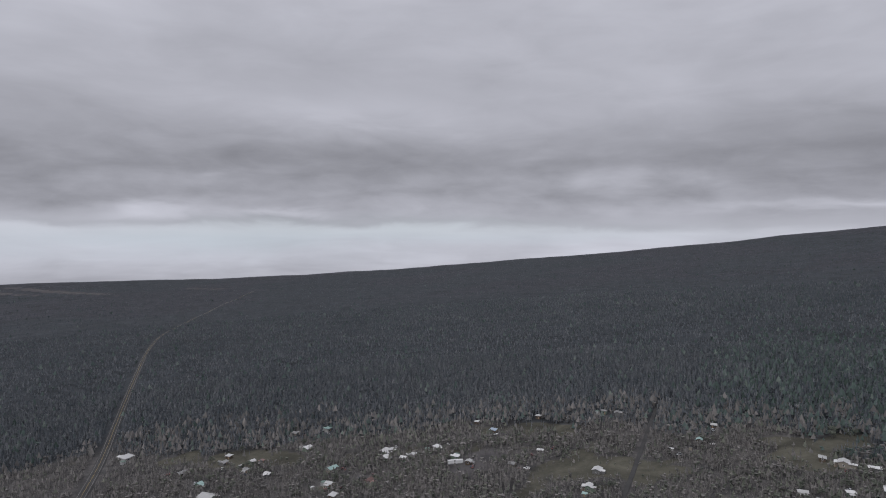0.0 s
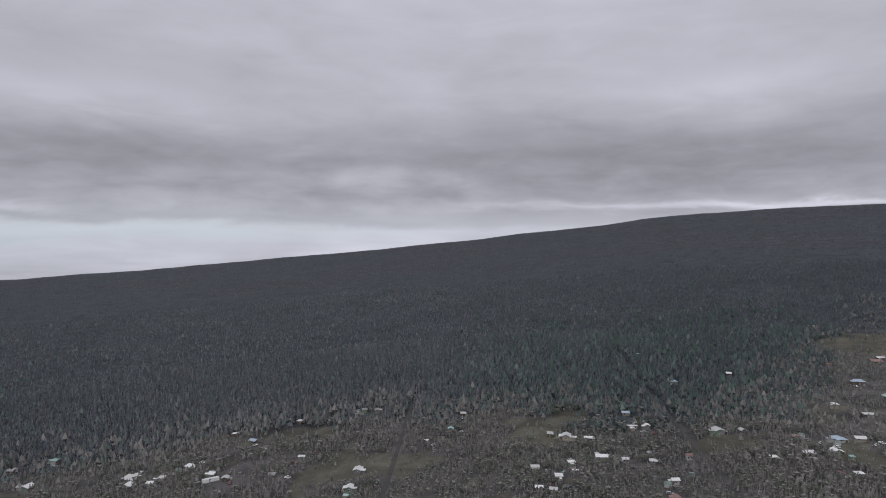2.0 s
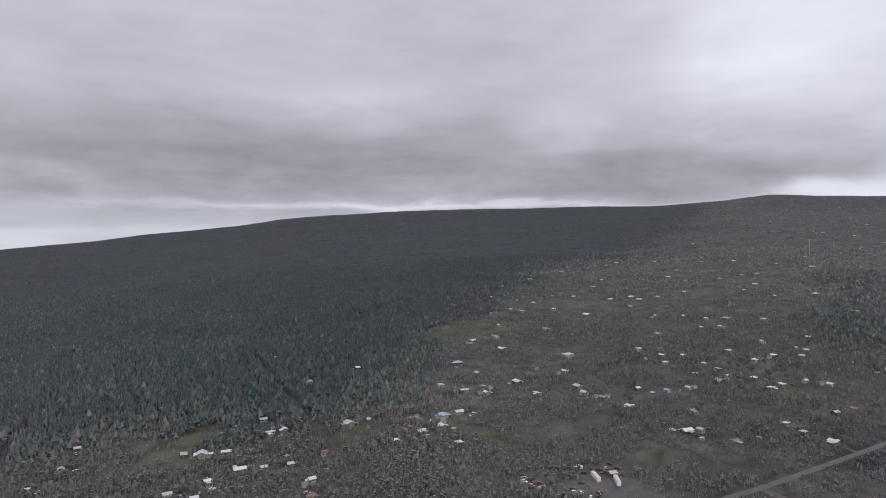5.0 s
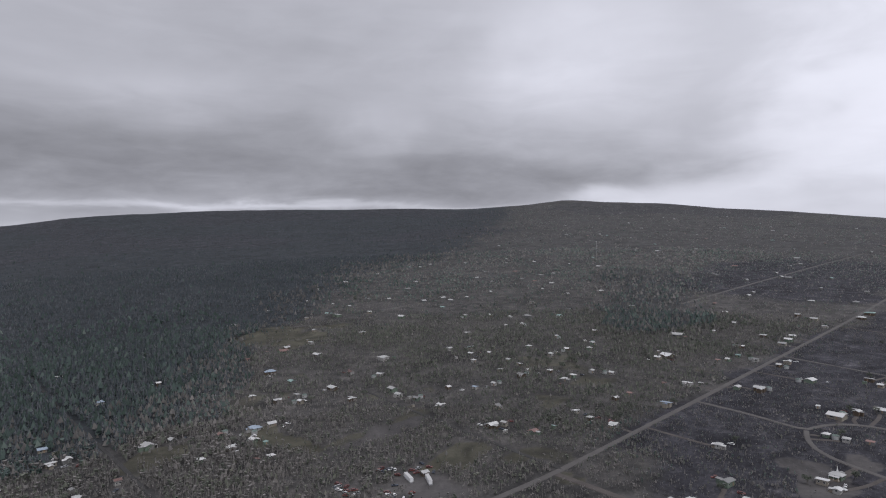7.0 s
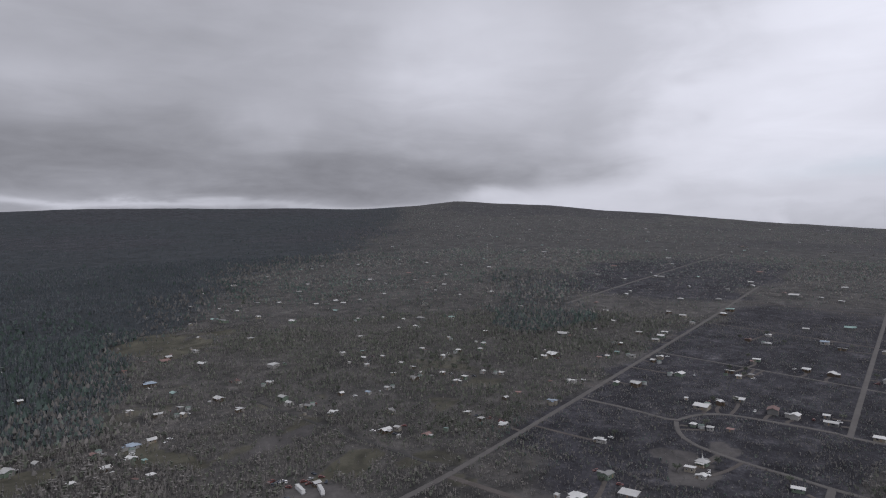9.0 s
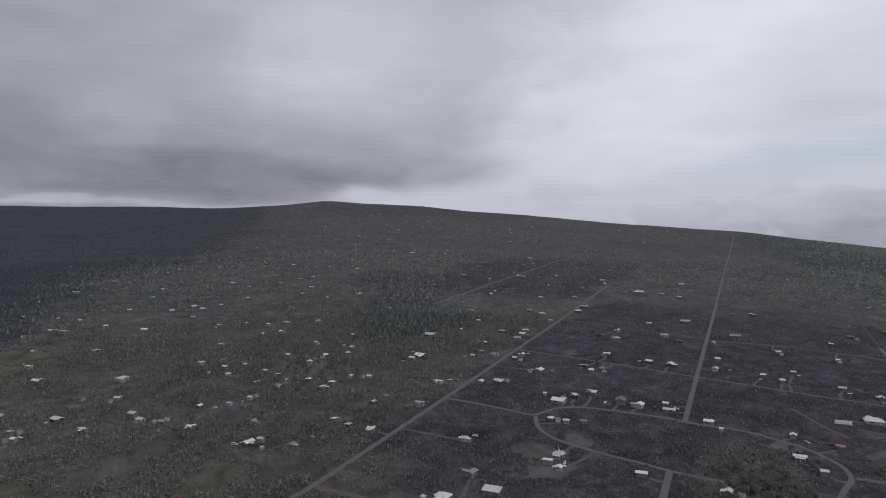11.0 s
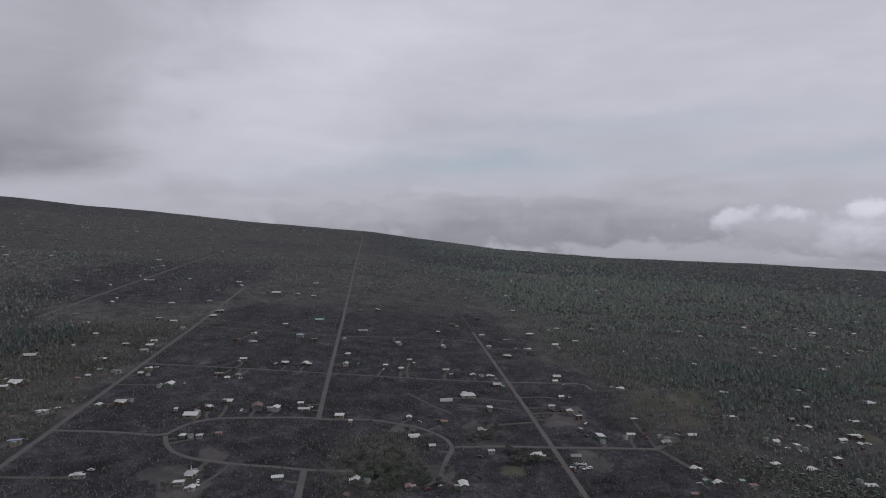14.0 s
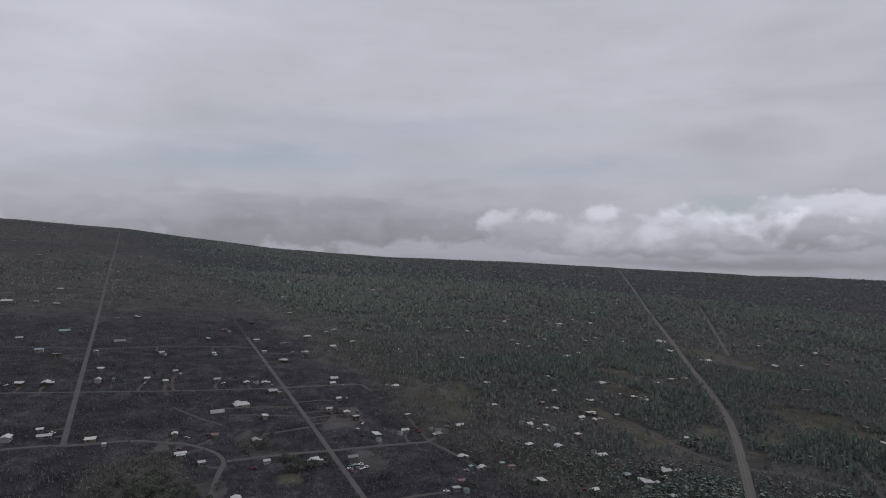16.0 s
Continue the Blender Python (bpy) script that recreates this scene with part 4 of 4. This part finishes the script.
# church-like hall with a steeple, and the steep orange cabin
hall = homes[min(range(len(homes)), key=lambda i: math.hypot(homes[i][0] - 456, homes[i][1] - 121))][3]
part("steeple", lathe([(0.7, 2.4), (0.7, 4.4), (0.4, 5.2), (0.05, 7.6)], 6), ROOFS["w"], hall, "pointed white steeple")
tagged(hall, "pale hall with white gable roof and pointed steeple")

tank = water_tank()
tank_spots, cars, boxes = [], [], []
car_kinds = [vehicle(CAR_PAINT[i % 4], "pickup_truck" if i % 3 == 0 else "car") for i in range(6)]
box_thing = container()
first_car = {k: True for k in range(6)}
used_tank = used_box = False


def settle_at(proto, x, y, turn, fresh, lift=0.0):
    m = pose(x, y, float(ground(x, y)) + lift, 0, 0, turn)
    if fresh:
        proto.matrix_basis = m
        return proto
    return copy_thing(proto, m)


def free(x, y, radius):
    return all(math.hypot(x - hx, y - hy) > hl * 0.6 + radius for hx, hy, hl, _ in homes) and all(np.min(np.hypot(line[:, 0] - x, line[:, 1] - y)) > width / 2 + radius for line, width in LINES)


for x, y, l, ob in homes:
    d = math.hypot(x, y)
    if d > 1000:
        continue
    if rng.random() < 0.22:
        a = rng.uniform(0, 6.28)
        tx, ty = x + math.cos(a) * (l * 0.5 + 5), y + math.sin(a) * (l * 0.5 + 5)
        if free(tx, ty, 2.8):
            settle_at(tank, tx, ty, 0, not used_tank, 0.35)
            used_tank = True
            mark(tx, ty, 3.5)
    for _ in range(rng.choice((0, 0, 1, 1, 2)) if d < 750 else 0):
        a = rng.uniform(0, 6.28)
        cx, cy = x + math.cos(a) * (l * 0.5 + rng.uniform(4, 12)), y + math.sin(a) * (l * 0.5 + rng.uniform(4, 12))
        if free(cx, cy, 2.6):
            k = rng.randrange(6)
            settle_at(car_kinds[k], cx, cy, rng.uniform(0, 360), first_car[k], 0.05)
            first_car[k] = False
            mark(cx, cy, 3.5)
for cx, cy, turn in ((610, -70, 95), (-215, 455, 40), (268, 318, 70), (275, 306, 60)):
    if free(cx, cy, 3):
        settle_at(box_thing, cx, cy, turn, not used_box, 0.3)
        used_box = True
        mark(cx, cy, 7)
SCRAP = [(265, 336), (284, 321), (230, 336), (251, 308), (458, -150)]
# the scrap yard of old vehicles
for i in range(52):
    yx, yy = rng.choice(SCRAP)
    cx, cy = yx + rng.uniform(-7, 7), yy + rng.uniform(-11, 11)
    if free(cx, cy, 2.2):
        k = rng.randrange(6)
        settle_at(car_kinds[k], cx, cy, rng.uniform(0, 360), first_car[k], 0.05)
        first_car[k] = False
        mark(cx, cy, 3.0)
for k, fresh in first_car.items():
    if fresh:
        settle_at(car_kinds[k], 300 + 6 * k, 268, 20 * k, True, 0.05)

# small sheds and lean-tos in the yards


def shed(colour, wall, l, w):
    ob = tagged(new("shed"), f"small {wall.name.split('_')[0]} yard shed with a sloping metal roof", "shed", "yard sheds")
    part("wall", walls_shape(l, w, 2.0, 0.4, "shed"), wall, ob)
    part("roof", roof_shape(l, w, 2.0, 0.4, "shed", 0.25, 0.08), ROOFS[colour], ob)
    part("door", box(-0.45, 0.45, -w / 2 - 0.05, -w / 2 + 0.05, 0.0, 1.9), M_DOOR, ob)
    return ob


shed_kinds = [shed("w", WALLS[1], 3.0, 2.4), shed("g", WALLS[3], 4.0, 2.6), shed("g", WALLS[0], 2.4, 2.0), shed("t", WALLS[4], 3.4, 2.6), shed("r", WALLS[3], 5.0, 3.0)]
first_shed = {k: True for k in range(5)}
for x, y, l, ob in homes:
    if math.hypot(x, y) > 950:
        continue
    for _ in range(rng.choice((0, 0, 1))):
        a, reach = rng.uniform(0, 6.28), l * 0.5 + rng.uniform(4, 18)
        cx, cy = x + math.cos(a) * reach, y + math.sin(a) * reach
        if free(cx, cy, 3.2) and not taken[int((cx + 3000) / CELL), int((cy + 3400) / CELL)]:
            k = rng.randrange(5)
            settle_at(shed_kinds[k], cx, cy, rng.choice((0, 90, 180, 270)) + rng.uniform(-15, 15), first_shed[k], 0.15)
            first_shed[k] = False
            mark(cx, cy, 3.2)

# driveways from the homes to the nearest road
for x, y, l, ob in homes:
    if math.hypot(x, y) > 900 or x < 380 or y > 280:
        continue
    best = min(((np.min(np.hypot(line[:, 0] - x, line[:, 1] - y)), i) for i, (line, _) in enumerate(LINES)))
    if 12 < best[0] < 75:
        line = LINES[best[1]][0]
        ex, ey = line[np.argmin(np.hypot(line[:, 0] - x, line[:, 1] - y))]
        s = (l * 0.5 + 1.5) / best[0]
        mid = ((x + ex) / 2 + rng.uniform(-4, 4), (y + ey) / 2 + rng.uniform(-4, 4))
        lane = smooth_line([(x + (ex - x) * s, y + (ey - y) * s), mid, (ex, ey)], 4.0)
        v, f = strip(lane, 2.6, 0.22)
        tagged(mesh_object("driveway", v, f, M_TRACK), "narrow cinder driveway from a house to the road", "driveway", kind="structure")
        for px, py in smooth_line(lane, 3.0):
            mark(px, py, 2.0)

# tall thin mast on the slope
mast = tagged(new("antenna_mast"), "tall thin steel antenna mast on the slope", "antenna mast")
part("pole", lathe([(0.5, -1.0), (0.35, 20.0), (0.2, 42.0)], 6), M_STEEL, mast)
for hgt in (30.0, 37.0, 41.0):
    part("antenna", box(-1.6, 1.6, -0.15, 0.15, hgt, hgt + 0.9), M_FRAME, mast)
mast.matrix_world = pose(MAST[0], MAST[1], float(ground(*MAST)))

# ---- far dwellings, scattered over the upper and eastern slopes ----
rng = random.Random(5)
count = 0
while count < 330:
    az, r = radians(rng.uniform(38, 158)), rng.uniform(900, 3900)
    x, y = math.sin(az) * r, math.cos(az) * r
    if float(wood_share(np.array([x]), np.array([y]))[0]) > 0.3 or rng.random() < 0.6 * step(-y, 1500, 1800):
        continue
    if abs(y - round((y - 50) / 195) * 195 - 50) > 60 and rng.random() < 0.7:
        continue
    if not free(x, y, 14):
        continue
    far_house(rng, x, y, rng.uniform(6, 12), rng.choice("wwwwwgggtr"))
    count += 1


def join(shapes):
    v, f = [], []
    for sv, sf in shapes:
        f += [tuple(i + len(v) for i in face) for face in sf]
        v += list(sv)
    return v, f


ends = new("far_houses")
tagged(ends, "distant small houses with pale metal roofs on the slope", "houses", kind="stuff")
part("walls", join(far_walls), WALLS[3], ends)
for colour, shapes in far_shapes.items():
    if shapes:
        part("roofs", join(shapes), ROOFS[colour], ends)

# ---- trees ----
tree_rng = np.random.default_rng(3)


def blob(centre, size, rnd):
    """One leaf clump: an uneven four-sided lump."""
    base = np.array([(1, 0, -0.6), (-0.5, 0.87, -0.6), (-0.5, -0.87, -0.6), (0, 0, 1.0)])
    a = rnd.uniform(0, 6.28)
    turn = np.array([[math.cos(a), -math.sin(a), 0], [math.sin(a), math.cos(a), 0], [0, 0, 1]])
    flip = np.array((1, 1, rnd.choice((-0.8, 1, 1))))
    return (base * flip * rnd.uniform(0.7, 1.3, (4, 3))) @ turn.T * size + centre


BLOB_FACES = np.array([(0, 2, 1), (0, 1, 3), (1, 2, 3), (2, 0, 3)])


def tree_shape(kind, clumps, rnd):
    """Unit-height tree: clumps along a leaning stem with gaps. Triangles as an n x 3 x 3 array."""
    tris = []
    lean = rnd.uniform(-0.06, 0.06, 2)
    for i in range(clumps):
        f = (i + 0.5) / clumps
        if kind == "column":
            z = 0.22 + 0.72 * f
            spread = 0.11 * (1 - 0.55 * f) + 0.02
            size = np.array((0.09, 0.09, 0.17)) * (1.15 - 0.6 * f) * rnd.uniform(0.8, 1.25)
        else:
            z = 0.30 + 0.5 * rnd.uniform(0, 1)
            spread = 0.30
            size = np.array((0.19, 0.19, 0.17)) * rnd.uniform(0.7, 1.25)
        a = rnd.uniform(0, 6.28)
        c = np.array((math.cos(a) * spread * rnd.uniform(0.2, 1) + lean[0] * z, math.sin(a) * spread * rnd.uniform(0.2, 1) + lean[1] * z, z))
        tris.append(blob(c, size * (12 / (clumps + 1)) ** 0.36, rnd)[BLOB_FACES])
    if clumps < 9:
        return np.concatenate(tris)
    stem = np.array([[(0.03, 0, -0.1), (-0.03, 0.02, -0.1), (lean[0] * 0.8, lean[1] * 0.8, 0.8)], [(-0.02, -0.03, -0.1), (0.03, 0, -0.1), (lean[0] * 0.8, lean[1] * 0.8, 0.8)]])
    return np.concatenate([np.concatenate(tris), stem])


def plant(name, label, spots, heights, widths, tints, shapes, mat):
    """Many trees in one mesh: each takes one of the shapes, turned and scaled."""
    n = len(spots)
    z = ground(spots[:, 0], spots[:, 1])
    pick = tree_rng.integers(0, len(shapes), n)
    turn = tree_rng.uniform(0, 6.28, n)
    chunks, tint = [], []
    for k, shape in enumerate(shapes):
        ids = np.nonzero(pick == k)[0]
        if not len(ids):
            continue
        pts = shape.reshape(-1, 3)
        c, s = np.cos(turn[ids])[:, None], np.sin(turn[ids])[:, None]
        wide, tall = (heights[ids] * widths[ids])[:, None], heights[ids][:, None]
        px = (pts[None, :, 0] * c - pts[None, :, 1] * s) * wide + spots[ids, 0][:, None]
        py = (pts[None, :, 0] * s + pts[None, :, 1] * c) * wide + spots[ids, 1][:, None]
        pz = pts[None, :, 2] * tall + z[ids][:, None]
        chunks.append(np.stack([px, py, pz], -1).reshape(-1, 3))
        tint.append(np.repeat(tints[ids], len(pts)))
    co = np.concatenate(chunks).astype(np.float32)
    me = bpy.data.meshes.new(name)
    m = len(co)
    me.vertices.add(m), me.loops.add(m), me.polygons.add(m // 3)
    me.vertices.foreach_set("co", co.ravel())
    me.loops.foreach_set("vertex_index", np.arange(m, dtype=np.int32))
    me.polygons.foreach_set("loop_start", np.arange(0, m, 3, dtype=np.int32))
    me.update(calc_edges=True)
    me.attributes.new("tint", "FLOAT", "POINT").data.foreach_set("value", np.concatenate(tint).astype(np.float32))
    me.materials.append(mat)
    return tagged(new(name, me), label, "trees", kind="stuff")


def scatter(r0, r1, count):
    """Even spots over the seen part of the slope, between two distances."""
    az = np.radians(tree_rng.uniform(-68, 158, count))
    r = np.sqrt(tree_rng.uniform(r0 * r0, r1 * r1, count))
    return np.stack([np.sin(az) * r, np.cos(az) * r], 1)


def open_spots(p):
    i, j = ((p[:, 0] + 3000) / CELL).astype(int), ((p[:, 1] + 3400) / CELL).astype(int)
    ok = (i >= 0) & (j >= 0) & (i < GRID_N) & (j < GRID_N)
    out = np.ones(len(p), bool)
    out[ok] = ~taken[i[ok], j[ok]]
    return out


def growth(p):
    """Share of spots that bear a tree, and how tall: closed forest, scrub, lava, clearings."""
    x, y = p[:, 0], p[:, 1]
    wood, lava = wood_share(x, y), lava_share(x, y)
    clear_spot = np.maximum.reduce([plot_share(x, y, GRASS_PLOTS, 6), plot_share(x, y, GRAVEL_PLOTS, 7), 0.9 * clearing(x, y)])
    patch = lattice(x, y, 38, 8) * 0.6 + lattice(x, y, 110, 9) * 0.4
    scrub = 0.62 + 0.42 * step(patch, 0.25, 0.6)
    bush = 0.34 + 0.75 * step(lattice(x, y, 26, 10) * 0.5 + lattice(x, y, 90, 11) * 0.5, 0.34, 0.66)
    open_land = scrub * (1 - lava) + bush * lava
    share = open_land * (1 - wood) + wood
    share = share * (1 - 0.93 * clear_spot)
    tall = (2.4 + 2.2 * patch) * (1 - lava) + 2.2 * lava
    share = share * (1 - 0.95 * young_flow(x, y, (lattice(x, y, 160, 4) - 0.5) * 90) * (1 - wood))
    west = (1 - step(x, 180, 420)) * step(y, 200, 320)
    share = np.maximum(share, west * 0.92 * (1 - 0.93 * clear_spot))
    tall = tall + west * 1.4 + 1.7 * step(-y, 200, 400)
    share = np.maximum(share, 0.97 * step(-y + 0.1 * x, 250, 400) * step(patch, 0.1, 0.4) * (1 - 0.9 * clear_spot))
    tall = tall * (1 - wood) + (8.2 + 2.5 * lattice(x, y, 150, 12)) * wood
    return share, tall, wood


COLUMNS = {n: [tree_shape("column", n, tree_rng) for _ in range(10)] for n in (4, 3, 2, 1)}
BUSHES = {n: [tree_shape("bush", n, tree_rng) for _ in range(10)] for n in (4, 3, 2, 1)}
for r0, r1, count, n, grow, words in ((240, 560, 118000, (3, 2), 1.0, "near"), (560, 1000, 190000, (2, 1), 1.0, "middle"), (1000, 2000, 172000, (1, 1), 1.05, "middle"), (2000, 4500, 100000, (1, 1), 1.1, "far")):
    p = scatter(r0, r1, count)
    share, tall, wood = growth(p)
    keep = (tree_rng.uniform(0, 1, len(p)) < share) & open_spots(p)
    p, tall, wood = p[keep], tall[keep], wood[keep]
    h = tall * grow * tree_rng.uniform(0.62, 1.3, len(p)) * (1 + (1 - wood) * 0.6 * step(np.hypot(p[:, 0], p[:, 1]), 800, 2000))
    tint = np.clip(0.5 + 0.05 * (1 - wood) + 0.16 * tree_rng.standard_normal(len(p)), 0, 1)
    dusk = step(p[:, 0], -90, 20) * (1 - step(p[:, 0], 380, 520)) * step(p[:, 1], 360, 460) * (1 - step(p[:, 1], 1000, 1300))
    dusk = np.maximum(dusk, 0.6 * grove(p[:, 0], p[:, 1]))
    # Cloud shade over the forest's right part is put into the tree tint.
    # Farther, coarser rings are tinted darker for the self-shade they lack.
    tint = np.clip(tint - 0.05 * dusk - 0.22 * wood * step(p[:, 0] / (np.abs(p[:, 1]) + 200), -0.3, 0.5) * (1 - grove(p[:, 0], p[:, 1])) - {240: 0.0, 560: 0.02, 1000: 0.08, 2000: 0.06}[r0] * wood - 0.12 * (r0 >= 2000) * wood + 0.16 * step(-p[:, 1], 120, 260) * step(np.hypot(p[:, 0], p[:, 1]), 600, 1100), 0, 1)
    right = step(-p[:, 1] + 0.1 * p[:, 0], 260, 420)
    clump = lattice(p[:, 0], p[:, 1], 55, 21) * 0.6 + lattice(p[:, 0], p[:, 1], 170, 22) * 0.4
    clump = 0.4 + 1.0 * step(clump, 0.36, 0.62)
    middle = step(p[:, 0], 330, 420) * (1 - step(p[:, 0], 800, 1000)) * step(p[:, 1], 230, 320)
    h = h * (1 + 0.35 * (1 - wood) * np.clip(middle + right, 0, 1) * np.clip(clump - 0.6, 0, 1))
    # The rise of tint with distance on open land is haze painted into leaves.
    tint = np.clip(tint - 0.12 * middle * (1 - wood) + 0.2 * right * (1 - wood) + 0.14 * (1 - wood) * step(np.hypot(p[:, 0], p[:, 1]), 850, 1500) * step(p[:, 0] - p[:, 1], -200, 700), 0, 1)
    green = (tree_rng.uniform(0, 1, len(p)) < clump * (0.15 + 0.45 * right + 0.1 * middle + 0.04 * dusk + 0.06 * step(p[:, 0], 250, 450) * step(p[:, 1], 240, 300)) * (1 - wood) + (0.03 + 0.2 * dusk) * wood)
    # Far trees take the bluish leaf colours to imitate distance haze.
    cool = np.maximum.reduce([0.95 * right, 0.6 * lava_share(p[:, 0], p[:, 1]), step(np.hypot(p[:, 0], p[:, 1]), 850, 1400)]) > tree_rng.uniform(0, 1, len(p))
    cool |= wood > 0.3
    column = np.maximum(wood, 0.7) > tree_rng.uniform(0.0, 1.0, len(p))
    w = tree_rng.uniform(0.5, 0.85, len(p)) * (1 + 0.05 * wood) * (1 + (1 - wood) * (-0.08 + 0.55 * step(np.hypot(p[:, 0], p[:, 1]), 700, 1600)))
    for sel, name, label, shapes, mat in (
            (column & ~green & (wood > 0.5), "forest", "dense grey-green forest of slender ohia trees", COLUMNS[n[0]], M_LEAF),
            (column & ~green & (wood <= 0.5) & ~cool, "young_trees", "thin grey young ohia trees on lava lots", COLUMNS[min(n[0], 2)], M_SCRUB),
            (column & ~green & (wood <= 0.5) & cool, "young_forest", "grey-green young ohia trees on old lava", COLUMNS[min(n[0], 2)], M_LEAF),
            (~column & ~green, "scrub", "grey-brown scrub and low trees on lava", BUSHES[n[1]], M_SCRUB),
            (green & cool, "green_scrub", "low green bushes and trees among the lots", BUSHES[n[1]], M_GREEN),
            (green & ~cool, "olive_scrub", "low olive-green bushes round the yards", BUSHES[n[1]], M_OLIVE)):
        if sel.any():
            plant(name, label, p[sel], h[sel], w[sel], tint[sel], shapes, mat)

# ---- single trees by the homes ----


def limb(a, b, r0, r1):
    a, b = Vector(a), Vector(b)
    q = (b - a).to_track_quat("Z", "Y").to_matrix()
    v = [tuple(a + q @ Vector(p)) for p in ring(5, r0, 0)] + [tuple(b + q @ Vector(p)) for p in ring(5, r1, 0)]
    return v, [(i, (i + 1) % 5, (i + 1) % 5 + 5, i + 5) for i in range(5)]


def yard_tree(seed):
    rnd = np.random.default_rng(seed)
    ob = tagged(new("tree"), "broad green yard tree beside a house", "tree", "yard trees")
    arms = [limb((0, 0, -0.6), (0.1, 0, 2.2), 0.22, 0.15)]
    tips = []
    for i in range(6):
        a = i * 1.05 + rnd.uniform(-0.3, 0.3)
        tip = (math.cos(a) * rnd.uniform(1.0, 2.0), math.sin(a) * rnd.uniform(1.0, 2.0), rnd.uniform(3.2, 5.2))
        arms.append(limb((0.1, 0, rnd.uniform(1.4, 2.2)), tip, 0.11, 0.04))
        tips.append(tip)
    part("trunk", join(arms), M_BARK, ob)
    tris = []
    for tip in tips + [(0, 0, 5.0)]:
        for _ in range(11):
            c = np.array(tip) + rnd.normal(0, (0.62, 0.62, 0.45))
            tris.append(blob(c, np.array((0.62, 0.62, 0.5)) * rnd.uniform(0.5, 1.15), rnd)[BLOB_FACES])
    t = np.concatenate(tris).reshape(-1, 3)
    crown = part("crown", (t.tolist(), np.arange(len(t)).reshape(-1, 3).tolist()), M_OLIVE, ob)
    crown.data.attributes.new("tint", "FLOAT", "POINT").data.foreach_set("value", np.full(len(t), rnd.uniform(0.2, 0.75), np.float32))
    return ob


rng = random.Random(21)
kinds = [yard_tree(40 + i) for i in range(6)]
fresh = {i: True for i in range(6)}
count = 0
GROVES = [(455, -8, 40, 30, 60), (438, -20, 22, 30, 30), (55, 590, 14, 12, 12), (520, -92, 14, 18, 14), (470, -110, 14, 16, 14), (560, 420, 40, 40, 24)]
for gx, gy, gw, gh, many in GROVES:
    for _ in range(many):
        tx, ty = gx + rng.gauss(0, gw / 2), gy + rng.gauss(0, gh / 2)
        if free(tx, ty, 2.2):
            k = rng.randrange(6)
            settle_at(kinds[k], tx, ty, rng.uniform(0, 360), fresh[k], 0.0)
            fresh[k] = False
for x, y, l, ob in homes * 3:
    if count >= 140 or math.hypot(x, y) > 900:
        continue
    a = rng.uniform(0, 6.28)
    tx, ty = x + math.cos(a) * (l * 0.5 + rng.uniform(4, 16)), y + math.sin(a) * (l * 0.5 + rng.uniform(4, 16))
    if (tx - x) * x + (ty - y) * y < -3 * l or not free(tx, ty, 2.2):
        continue
    k = rng.randrange(6)
    settle_at(kinds[k], tx, ty, rng.uniform(0, 360), fresh[k], 0.0)
    fresh[k] = False
    count += 1
